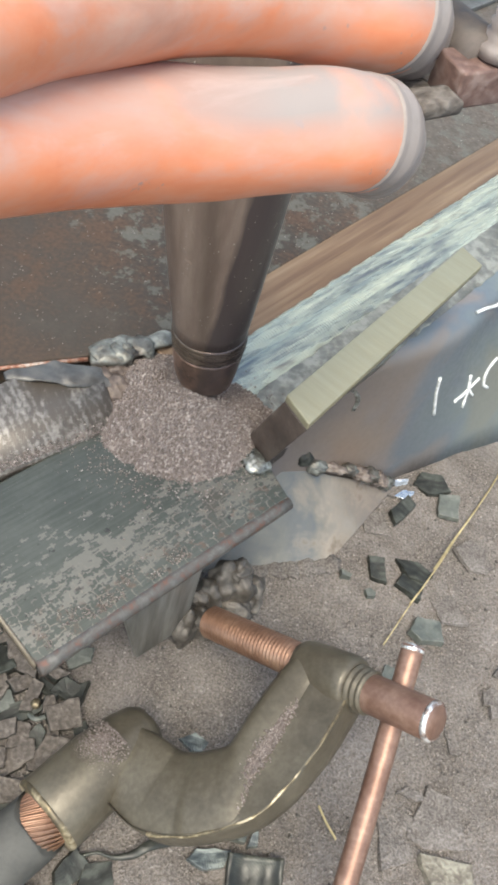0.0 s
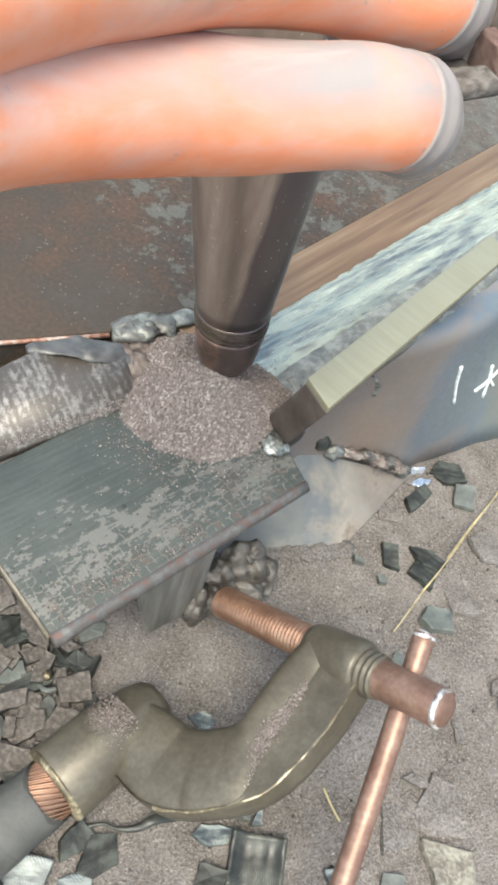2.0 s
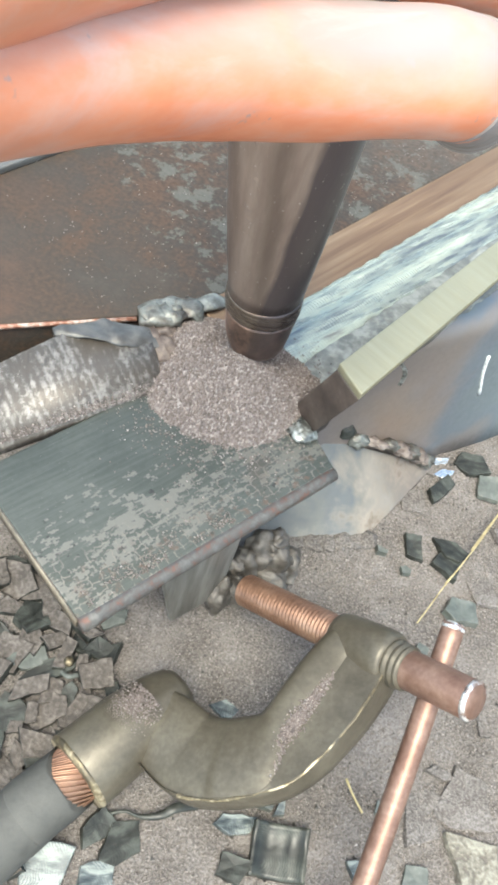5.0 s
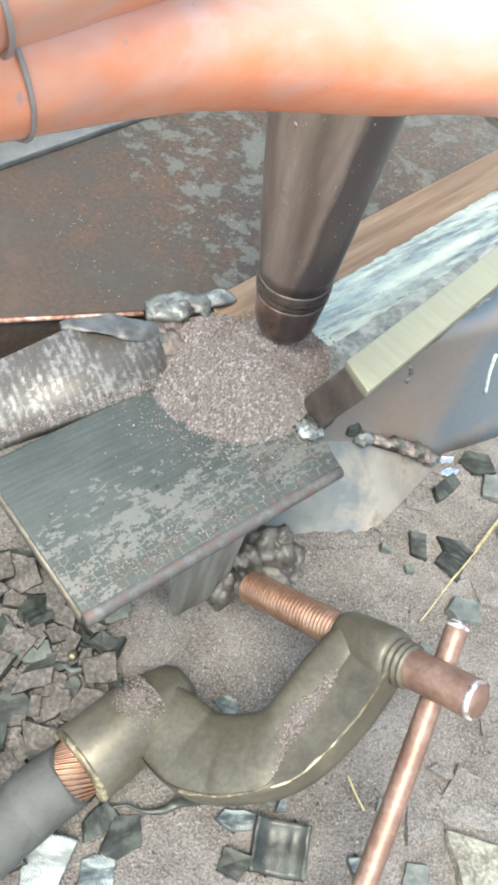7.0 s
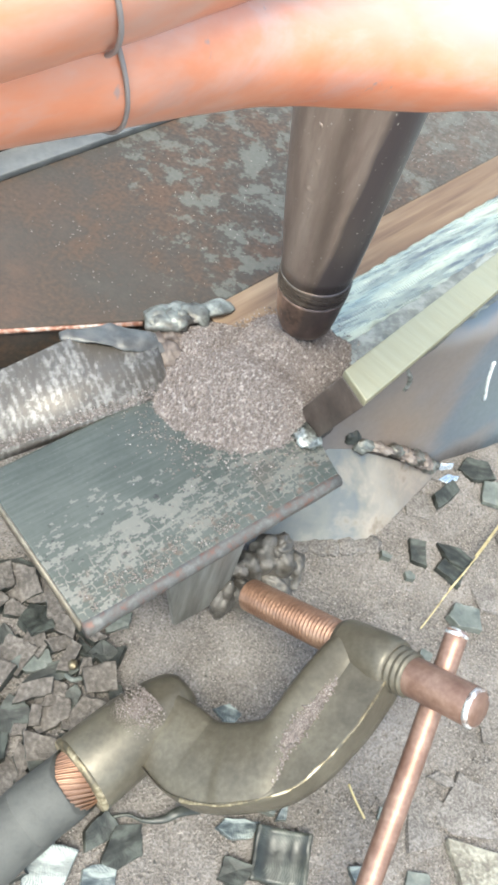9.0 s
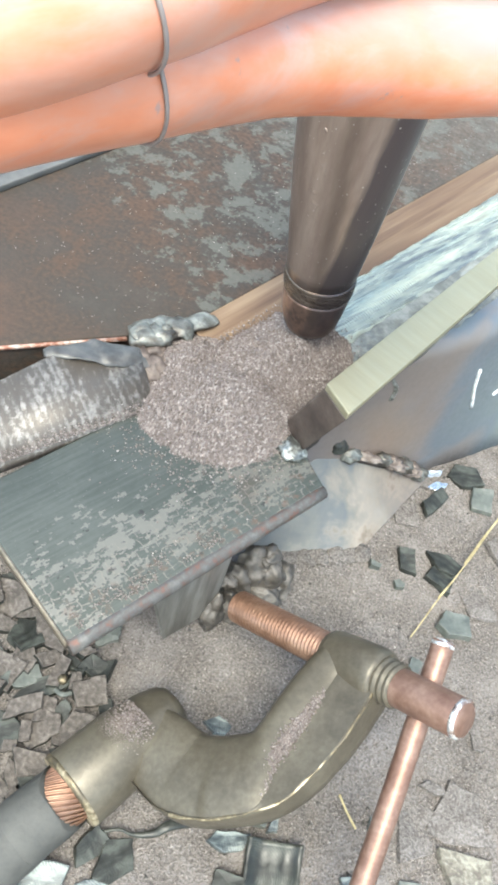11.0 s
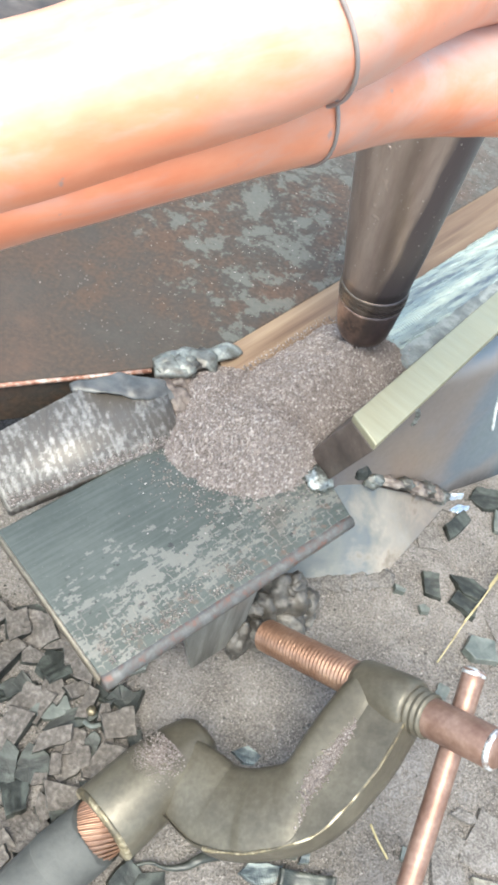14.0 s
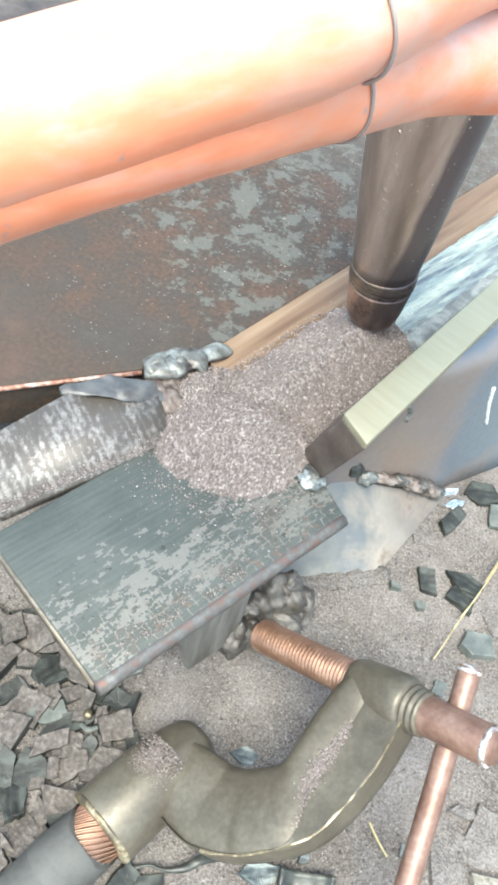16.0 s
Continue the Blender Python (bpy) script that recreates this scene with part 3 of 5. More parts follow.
def sweep(path, wide, thick, up, sides=24, power=2.0, bm=None, wobble=0.0):
    """A closed tube along path: half-widths across (wide) and along up (thick), superellipse section."""
    bm = bm or bmesh.new()
    rings = []
    for i, c in enumerate(path):
        d = (path[min(i + 1, len(path) - 1)] - path[max(i - 1, 0)]).normalized()
        across = d.cross(up).normalized()
        u2 = across.cross(d).normalized()
        ring = []
        for k in range(sides):
            a = 2 * math.pi * k / sides
            ca, sa = math.cos(a), math.sin(a)
            x = math.copysign(abs(ca) ** (2 / power), ca) * wide[i]
            y = math.copysign(abs(sa) ** (2 / power), sa) * thick[i]
            q = c + across * x + u2 * y
            if wobble:
                q += Vector(noise.noise_vector(q * 90)) * wobble
            ring.append(bm.verts.new(q))
        rings.append(ring)
    for a, b in zip(rings, rings[1:]):
        for k in range(sides):
            bm.faces.new((a[k], a[(k + 1) % sides], b[(k + 1) % sides], b[k]))
    bm.faces.new(rings[0][::-1])
    bm.faces.new(rings[-1])
    return bm


def tube(pts, radius, n=6, sides=20, wobble=0.0, bm=None):
    path = smooth_path(pts, n)
    r = [radius] * len(path)
    d = (pts[-1] - pts[0]).normalized()
    up = Vector((0, 0, 1)) if abs(d.z) < 0.9 else Vector((1, 0, 0))
    return sweep(path, r, r, up, sides, 2.0, bm, wobble)


def turned(profile, a, b, sides=40, wobble=0.0, bm=None):
    """A turned body: profile of (distance from a towards b, radius) in metres."""
    bm = bm or bmesh.new()
    d = (b - a).normalized()
    x = d.orthogonal().normalized()
    y = d.cross(x)
    rings = []
    for h, r in profile:
        ring = []
        for k in range(sides):
            t = 2 * math.pi * k / sides
            q = a + d * h + (x * math.cos(t) + y * math.sin(t)) * r
            if wobble:
                q += Vector(noise.noise_vector(q * 120)) * wobble
            ring.append(bm.verts.new(q))
        rings.append(ring)
    for p, q in zip(rings, rings[1:]):
        for k in range(sides):
            bm.faces.new((p[k], p[(k + 1) % sides], q[(k + 1) % sides], q[k]))
    bm.faces.new(rings[0])
    bm.faces.new(rings[-1][::-1])
    return bm


def blob(center, size, seed, bm=None, rough=0.35, freq=1.6, sub=3):
    """An uneven lump."""
    bm = bm or bmesh.new()
    made = bmesh.ops.create_icosphere(bm, subdivisions=sub, radius=1.0)
    off = Vector((seed * 7.3, seed * 3.1, seed * 1.7))
    for v in made["verts"]:
        k = 1 + rough * noise.noise(v.co * freq + off) + rough * 0.5 * noise.noise(v.co * freq * 2.7 + off)
        v.co = Vector((v.co.x * size[0], v.co.y * size[1], v.co.z * size[2])) * k + center
    return bm


def grain(bm, c, s, rnd):
    v = [bm.verts.new(c + Vector(d) * s * rnd.uniform(0.7, 1.3)) for d in ((1, 0, 0), (-0.5, 0.87, 0), (-0.5, -0.87, 0), (0, 0, 1.0), (0.1, 0.1, -0.8))]
    for f in ((0, 1, 3), (1, 2, 3), (2, 0, 3), (1, 0, 4), (2, 1, 4), (0, 2, 4)):
        bm.faces.new([v[i] for i in f])


# ---- the ground ----
def build_ground():
    bm = bmesh.new()
    xs = [-60, -8, -2, -0.8] + [-0.45 + 0.0075 * i for i in range(121)] + [0.8, 2, 8, 60]
    ys = [-60, -8, -2, -0.9] + [-0.5 + 0.0075 * i for i in range(121)] + [0.9, 2, 8, 60]
    grid = []
    for y in ys:
        row = []
        for x in xs:
            p = Vector((x, y, 0))
            near = 1.0 if abs(x) < 0.46 and abs(y) < 0.51 else 0.0
            z = near * (0.0022 * noise.noise(p * 22) + 0.0016 * noise.noise(p * 60) + 0.0008 * noise.noise(p * 150)) - 0.0015
            row.append(bm.verts.new((x, y, z)))
        grid.append(row)
    for a, b in zip(grid, grid[1:]):
        for i in range(len(a) - 1):
            bm.faces.new((a[i], a[i + 1], b[i + 1], b[i]))
    tagged(link_mesh("ground", bm, M_ground), "dusty ground covered in spilt brown flux powder", "ground", kind="structure")


build_ground()


# ---- the workpiece ----
def build_workpiece():
    # rusted plate with its flame-cut bevel
    plate = base("rusty_plate", "rust-brown steel plate with patchy mill scale, and a brown flame-scorched rim", "steel plate", at=mm(-80, 0, 0))
    inv = Matrix.Translation(-plate.location)
    poly = [mm(-37.5, -89), sv(450, 12.6, 0), sv(450, -268, 0), sv(-60, -268, 0), mm(-272, -247), mm(-66, -117)]
    bm = prism(poly, 0.086, 0.112, 0.001)
    bm.transform(inv)
    part("top_plate", bm, M_rust, plate)
    a, b = -106.0, 450.0
    bm = hexa([sv(a, 10.2, 86), sv(b, 10.2, 86), sv(b, 33, 86), sv(a, 33, 86), sv(a, 10.2, 111.9), sv(b, 10.2, 111.9), sv(b, 33.5, 103.5), sv(a, 33.5, 103.5)], 0.0008)
    bm.transform(inv)
    part("bevel_face", bm, M_bevel, plate, "brown flame-cut bevelled edge")
    # flame-cut end edge with a bright line
    bm = tube([mm(-300, -265.5, 110.5), mm(-180, -189, 110.5), mm(-66, -118, 110.5)], 0.0011, 8, 8, 0.0004)
    bm.transform(inv)
    part("cut_edge", bm, M_lip, plate, "reddish flame-cut lip")
    # supports below
    for s, v in ((330, -40), (120, -230), (-120, -180), (380, -230)):
        q = sv(s, v, 0)
        bm = prism([q + mm(-30, -30), q + mm(30, -30), q + mm(30, 30), q + mm(-30, 30)], -0.004, 0.086, 0.001)
        bm.transform(inv)
        part("support_block", bm, M_dark, plate)
    return plate


def build_bead():
    # overlapping ripples of the earlier weld runs
    ob = base("weld_bead", "shiny silver-blue rippled weld bead in the joint", "weld bead", at=sv(100, 46, 100))
    inv = Matrix.Translation(-ob.location)
    for j, (v0, v1, crown, mat) in enumerate(((31, 44, 1.6, M_bead), (40, 61, 3.0, M_bead), (57, 74, 1.3, M_spatter), (69, 85, 1.0, M_spatter))):
        bm = bmesh.new()
        rows = []
        n, m = 860, 14
        for i in range(n + 1):
            s = -104 + 344 * i / n
            row = []
            for k in range(m + 1):
                w = k / m
                arc = 4 * w * (1 - w)
                lag = s - 7 * arc
                rip = (0.24 if j < 2 else 0.05) * math.sin(lag * 3.6 + 1.5 * noise.noise(Vector((s * 0.2, j, 0)))) + 0.22 * noise.noise(Vector((s * 0.25, w * 5, j * 3.0))) + 0.5 * noise.noise(Vector((s * 0.06, w * 2, j * 5.0)))
                edge = 1.4 * noise.noise(Vector((s * 0.15, k // 8, j * 9.0)))
                row.append(bm.verts.new(sv(s, v0 + (v1 - v0) * w + edge * (1 - arc), 104.0 + crown * arc + rip * (0.3 + 0.7 * arc))))
            low = [bm.verts.new(sv(s, v1, 98)), bm.verts.new(sv(s, v0, 98))]
            rows.append(row + low)
        for a, b in zip(rows, rows[1:]):
            c = len(a)
            for k in range(c):
                bm.faces.new((a[k], a[(k + 1) % c], b[(k + 1) % c], b[k]))
        bm.faces.new(rows[0])
        bm.faces.new(rows[-1][::-1])
        bm.transform(inv)
        part("weld_run", bm, mat, ob)
    return ob


def build_front_plate():
    ob = base("side_plate", "heat-tinted blue-grey steel side plate with white chalk marks", "steel plate", at=mm(100, -30, 0))
    inv = Matrix.Translation(-ob.location)
    poly = [sv(-112, 33, 0), sv(-112, 86, 0), sv(-60, 83, 0), sv(450, 83, 0), sv(450, 33, 0)]
    bm = prism(poly, 0.092, 0.1035, 0.0006)
    bm.transform(inv)
    part("top_flange", bm, M_heat, ob)
    bm = prism([sv(-112, 34, 0), sv(-112, 75, 0), sv(450, 75, 0), sv(450, 34, 0)], 0.055, 0.0915, 0.0006)
    bm.transform(inv)
    part("backing_strip", bm, M_dark, ob, "dark backing strip under the joint")
    # upright face, slightly twisted; 14 mm thick
    top = smooth_path([mm(15, -104, 91.6), mm(45, -76, 91.6), mm(104, -19, 91.6), mm(132, 29, 91.6), mm(200, 148, 91.6), mm(330, 377, 91.6)], 6)
    bot = smooth_path([mm(15, -119, -3), mm(45, -93, -3), mm(104, -41.5, -3), mm(139, -11, -3), mm(230, 68, -3), mm(420, 235, -3)], 6)
    bm = bmesh.new()
    rows = []
    for a, b in zip(top, bot):
        v = a.dot(FRONT) * 1000
        reach = max(12.5, v - 80)
        front = [a - FRONT * (reach / 1000) + mm(0, 0, 12.1)]
        for k in range(7):
            w = math.radians(90 - 15 * k)
            front.append(a + FRONT * ((math.cos(w) - 1) * 0.012) + mm(0, 0, 12 * math.sin(w)))
        front += [a.lerp(b, k / 6) for k in range(1, 7)]
        rear = [q - FRONT * 0.009 - mm(0, 0, 5) for q in front[::-1]]
        rows.append([bm.verts.new(q) for q in front + rear])
    count = len(rows[0])
    for a, b in zip(rows, rows[1:]):
        for k in range(count):
            bm.faces.new((a[k], a[(k + 1) % count], b[(k + 1) % count], b[k]))
    bm.faces.new(rows[0])
    bm.faces.new(rows[-1][::-1])
    bm.transform(inv)
    face = part("upright_face", bm, M_heat, ob, "upright face with blue heat tint")

    def on_face(x, z):
        """A place on the upright face at plan x and height z, 0.3 mm proud."""
        best = None
        for a, b in zip(top, bot):
            k = (91.6 - z) / 94.6
            q = a.lerp(b, k)
            if best is None or abs(q.x * 1000 - x) < abs(best.x * 1000 - x):
                best = q
        nb = None
        for a, b in zip(top, bot):
            q = a.lerp(b, (91.6 - z) / 94.6)
            if (q - best).length > 1e-6 and (nb is None or abs(q.x * 1000 - x) < abs(nb.x * 1000 - x)):
                nb = q
        t = (x / 1000 - best.x) / (nb.x - best.x)
        return best.lerp(nb, t) + mm(0.25, -0.28, 0.05)

    for pts in (((106, 74), (109, 60), (114, 43)), ((130, 57), (132.5, 46), (134, 35)), ((126, 43), (132, 46), (138, 50)), ((146, 57), (142, 52), (143, 44), (148, 39)), ((138, 40), (134, 45))):
        bm = tube([on_face(*p) for p in pts], 0.0011, 5, 6, 0.0006)
        bm.transform(inv)
        part("chalk_stroke", bm, M_chalk, face, "white chalk stroke")
    # bright edge line at the flange
    bm = tube([sv(62, 96, 102.9), sv(90, 101, 101), sv(150, 101, 101)], 0.001, 6, 6, 0.0004)
    bm.transform(inv)
    part("edge_line", bm, M_chalk, face, "pale line along the bent edge")
    bm = tube([mm(55.5, -66, 90), mm(59, -63.5, 85), mm(61.6, -62.5, 79), mm(61.5, -64, 73)], 0.0014, 6, 10, 0.0009)
    bm.transform(inv)
    part("weld_hook", bm, M_blob, ob, "small blued hook of weld metal")
    bm = blob(mm(45, -82, 46), (0.005, 0.005, 0.006), 4)
    bm.transform(inv)
    part("weld_blob", bm, M_slag, ob, "dark blob of weld spatter")
    return ob


def build_tab():
    ob = base("run_on_tab", "grey steel tab with patchy mill scale, tacked to the joint", "steel tab", at=mm(-20, -195, 106))
    inv = Matrix.Translation(-ob.location)
    poly = [mm(-93, -214), mm(-35, -254.5), mm(36.3, -155.5), mm(21, -138), mm(-28, -118)]
    bm = prism(poly, 0.0995, 0.106, 0.0012)
    bm.transform(inv)
    plate = part("plate", bm, M_scale, ob)
    bm = tube([mm(-34.5, -254.8, 103), mm(0, -206.5, 103), mm(36.2, -156, 103)], 0.0032, 8, 12, 0.0004)
    bm.transform(inv)
    part("rolled_edge", bm, M_tabedge, plate, "rounded edge with red rust")
    bm = hexa([mm(-93.6, -214.4, 99.8), mm(-36, -254.7, 99.8), mm(-35.6, -254.0, 99.8), mm(-93, -213.6, 99.8), mm(-93.6, -214.4, 105.6), mm(-36, -254.7, 105.6), mm(-35.6, -254.0, 105.6), mm(-93, -213.6, 105.6)], 0)
    bm.transform(inv)
    part("sawn_end", bm, M_sawn, plate, "bright sawn end")
    # the tack that holds it, and the stay under it
    bm = blob(mm(18.5, -143, 106.3), (0.0066, 0.006, 0.0036), 2, None, 0.4, 1.8)
    bm.transform(inv)
    part("tack_weld", bm, M_blob, ob, "shiny blue-white tack weld")
    bm = hexa([mm(-7, -205, 19), mm(10.5, -178, 9), mm(8, -176, 9), mm(-9.5, -203, 19), mm(-18, -218, 99.6), mm(10, -173, 99.6), mm(7, -171, 99.6), mm(-21, -215.5, 99.6)], 0.0008)
    bm.transform(inv)
    part("stay", bm, M_stay, ob, "scrap strip welded under the tab")
    return ob


def build_side_block():
    ob = base("side_block", "freshly ground bright steel block with grinding lines", "steel block", at=mm(-80, -165, 100))
    inv = Matrix.Translation(-ob.location)
    bm = bmesh.new()
    lo = [mm(-93, -204, 100), mm(-42, -146, 100), mm(-56, -123, 100), mm(-85, -140, 100), mm(-112, -185, 100)]
    hi = [mm(-93, -204, 107.2), mm(-42, -146, 107.2), mm(-57, -124, 114), mm(-85, -140, 118), mm(-112, -185, 118)]
    vl, vh = [bm.verts.new(q) for q in lo], [bm.verts.new(q) for q in hi]
    bm.faces.new(vl)
    bm.faces.new(vh)
    for i in range(5):
        bm.faces.new((vl[i], vl[(i + 1) % 5], vh[(i + 1) % 5], vh[i]))
    bmesh.ops.recalc_face_normals(bm, faces=bm.faces)
    bmesh.ops.bevel(bm, geom=list(bm.edges), offset=0.0008, segments=2, affect="EDGES")
    bm.transform(inv)
    part("block", bm, M_ground_steel, ob)
    for pts, w, t in (([mm(-93, -146.5, 116), mm(-82, -140.3, 116), mm(-71, -133.8, 114.6), mm(-60, -128.8, 112.2), mm(-51, -124, 109.6)], [2, 5.5, 6.5, 6, 4], [0.8, 1.7, 1.9, 2.0, 1.6]),
                      ([mm(-66, -117, 111), mm(-62, -115, 113), mm(-55, -110, 113.5), mm(-47, -102, 112.5), mm(-38, -94, 112), mm(-33, -88, 111)], [5, 8, 8, 6.5, 5, 2.5], [3, 3.8, 2.8, 2.2, 1.6, 0.8])):
        four = smooth_path([Vector((a, b, 0)) for a, b in zip(w, t)], 8)
        bm = sweep(smooth_path(pts, 8), [q.x / 1000 for q in four], [q.y / 1000 for q in four], Vector((0, 0, 1)), 28, 2.2, None, 0.0)
        for v in bm.verts:
            v.co += Vector(noise.noise_vector(v.co * 90)) * 0.0024 + Vector(noise.noise_vector(v.co * 200)) * 0.0008
        bm.transform(inv)
        part("tack_weld", bm, M_tack_blue if w[0] == 2 else M_tack, ob, "smooth blue-grey tack weld" if w[0] == 2 else "lumpy silver-grey tack weld")
    bm = bmesh.new()
    for i, (q, size) in enumerate(((mm(-60, -115, 114), (0.0055, 0.006, 0.0032)), (mm(-53, -112, 113.5), (0.007, 0.0055, 0.0035)), (mm(-46, -104, 113), (0.007, 0.006, 0.003)), (mm(-51, -108.5, 115.2), (0.0024, 0.0022, 0.0016)))):
        blob(q, size, i + 4, bm, 0.45, 1.9)
    bm.transform(inv)
    part("weld_blob", bm, M_tack, ob, "shiny lumpy end of the tack weld")
    bm = bmesh.new()
    for i, (q, size) in enumerate(((mm(-49, -128, 108.5), (0.007, 0.006, 0.004)), (mm(-58, -124, 110.5), (0.007, 0.004, 0.003)), (mm(-44, -118, 108), (0.008, 0.007, 0.004)), (mm(-52, -119, 109.5), (0.006, 0.005, 0.004)))):
        blob(q, size, i + 21, bm, 0.5, 2.2)
    bm.transform(inv)
    part("burnt_crust", bm, M_burnt, ob, "brown burnt crust between the tacks")
    bm, rnd = bmesh.new(), random.Random(8)
    for _ in range(800):
        q = mm(-93, -204, 107.4).lerp(mm(-42, -146, 107.4), rnd.random())
        up = abs(rnd.gauss(0, 0.08))
        grain(bm, q + (mm(-112, -185, 118) - mm(-93, -204, 107.2)) * up, rnd.uniform(0.0003, 0.0006), rnd)
    bm.transform(inv)
    part("dust", bm, M_flux, ob, "brown flux dust along the foot", False, False)["kind"] = "stuff"
    return ob


def build_bar():
    ob = base("flux_dam_bar", "brass-coloured brushed steel bar standing on edge beside the weld", "steel bar", at=mm(55, -80, 104))
    inv = Matrix.Translation(-ob.location)
    c = [mm(21.4, -140.8), mm(32.6, -152.1), mm(97.6, -19.2), mm(87.0, -9.1)]
    foot = mm(-10.5, 10.5, 0)
    # sides and end are darker brown than the top face
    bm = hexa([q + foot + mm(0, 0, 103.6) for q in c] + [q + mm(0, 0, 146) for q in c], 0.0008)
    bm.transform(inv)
    part("bar_body", bm, M_end, ob, "dark brown sides and end")
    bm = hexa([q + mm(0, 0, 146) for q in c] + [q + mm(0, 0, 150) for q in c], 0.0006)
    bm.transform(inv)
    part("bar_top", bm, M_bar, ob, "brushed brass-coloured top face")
    return ob


def build_rail():
    ob = base("guide_rail", "grey steel guide rail lying along the rusty plate", "rail", at=sv(50, -115, 112))
    inv = Matrix.Translation(-ob.location)
    bm = prism([sv(-330, -106, 0), sv(450, -106, 0), sv(450, -121, 0), sv(-330, -121, 0)], 0.112, 0.116, 0.0008)
    bm.transform(inv)
    part("foot", bm, M_scale_plain, ob)
    bm = prism([sv(-330, -123, 0), sv(450, -123, 0), sv(450, -129, 0), sv(-330, -129, 0)], 0.112, 0.124, 0.0008)
    bm.transform(inv)
    part("web", bm, M_dark, ob, "dark upright web")
    # added dark block, a stand-in for the dark background behind the plate
    beam = base("background_block", "dark block added on the floor behind the plate", "beam", at=sv(100, -350, 0))
    bm = prism([sv(-500, -300, 0), sv(600, -300, 0), sv(600, -420, 0), sv(-500, -420, 0)], -0.004, 0.07, 0.002)
    bm.transform(Matrix.Translation(-beam.location))
    part("body", bm, M_dark, beam)


build_rail()
build_workpiece()
build_bead()
build_front_plate()
build_tab()
build_side_block()
build_bar()


# ---- under the joint ----
def build_low_plate():
    ob = base("scrap_plate", "heat-blued offcut of plate leaning on the side plate", "scrap plate", at=mm(75, -90, 0))
    c = [mm(33, -92, 46), mm(108, -46, 1), mm(77, -111, -0.5), mm(6, -143, -0.5)]
    inv = Matrix.Translation(-ob.location)
    bm = hexa([q - mm(0, 0, 5) for q in c] + c, 0.0008)
    bm.transform(inv)
    part("plate", bm, M_low, ob)
    for q, s, seed in ((mm(63, -74, 35), (0.010, 0.004, 0.0025), 3), (mm(80, -63, 24), (0.010, 0.0055, 0.004), 4), (mm(93, -55, 14), (0.009, 0.006, 0.0045), 6)):
        bm = blob(q, tuple(0.8 * k for k in s), seed, None, 0.45, 2.0, 4)
        bm.transform(inv)
        part("weld_crust", bm, M_crust, ob, "lumpy pinkish-brown crust along the edge")
    for q, s, seed in ((mm(53, -79, 38), (0.006, 0.005, 0.004), 11), (mm(73, -68, 30), (0.005, 0.004, 0.003), 12), (mm(87, -60, 21), (0.006, 0.005, 0.004), 13), (mm(99, -52, 9), (0.006, 0.005, 0.004), 14)):
        bm = blob(q, s, seed, None, 0.5, 3.0)
        bm.transform(inv)
        part("spatter", bm, M_tack, ob, "dark lump of weld spatter")
    # dust blown against the lower edge
    rnd = random.Random(31)
    bm = bmesh.new()
    for i in range(26):
        q = mm(9, -144, -1).lerp(mm(80, -110, -1), i / 25) + mm(rnd.uniform(-3, 1), rnd.uniform(-3, 3), 0)
        blob(q, (rnd.uniform(0.004, 0.008), rnd.uniform(0.004, 0.007), rnd.uniform(0.0015, 0.0032)), i + 40, bm, 0.3, 1.5, 2)
    drift_ob = link_mesh("dust_drift", bm, M_ground)
    tagged(drift_ob, "brown dust drifted against the foot of the scrap plate", "dust", kind="stuff")


def build_slag_lump():
    ob = base("slag_lump", "black lumpy burnt slag heaped under the tab", "slag", at=mm(18, -165, 0))
    inv = Matrix.Translation(-ob.location)
    for i, (q, s) in enumerate(((mm(10, -178, 11), (0.0065, 0.008, 0.014)), (mm(17, -171, 9), (0.009, 0.008, 0.011)), (mm(19, -160, 14), (0.0095, 0.0085, 0.014)), (mm(27, -153, 17), (0.012, 0.011, 0.0165)), (mm(30, -163, 9), (0.011, 0.008, 0.010)), (mm(36, -150, 9), (0.009, 0.010, 0.011)), (mm(28, -151, 31), (0.006, 0.0055, 0.005)), (mm(13, -167, 21), (0.005, 0.004, 0.005)))):
        bm = blob(q, s, i + 1, None, 0.36, 1.5, 4)
        for v in bm.verts:
            v.co += Vector(noise.noise_vector(v.co * 230)) * 0.0006
        bm.transform(inv)
        part("lump", bm, M_lump, ob)


build_low_plate()
build_slag_lump()


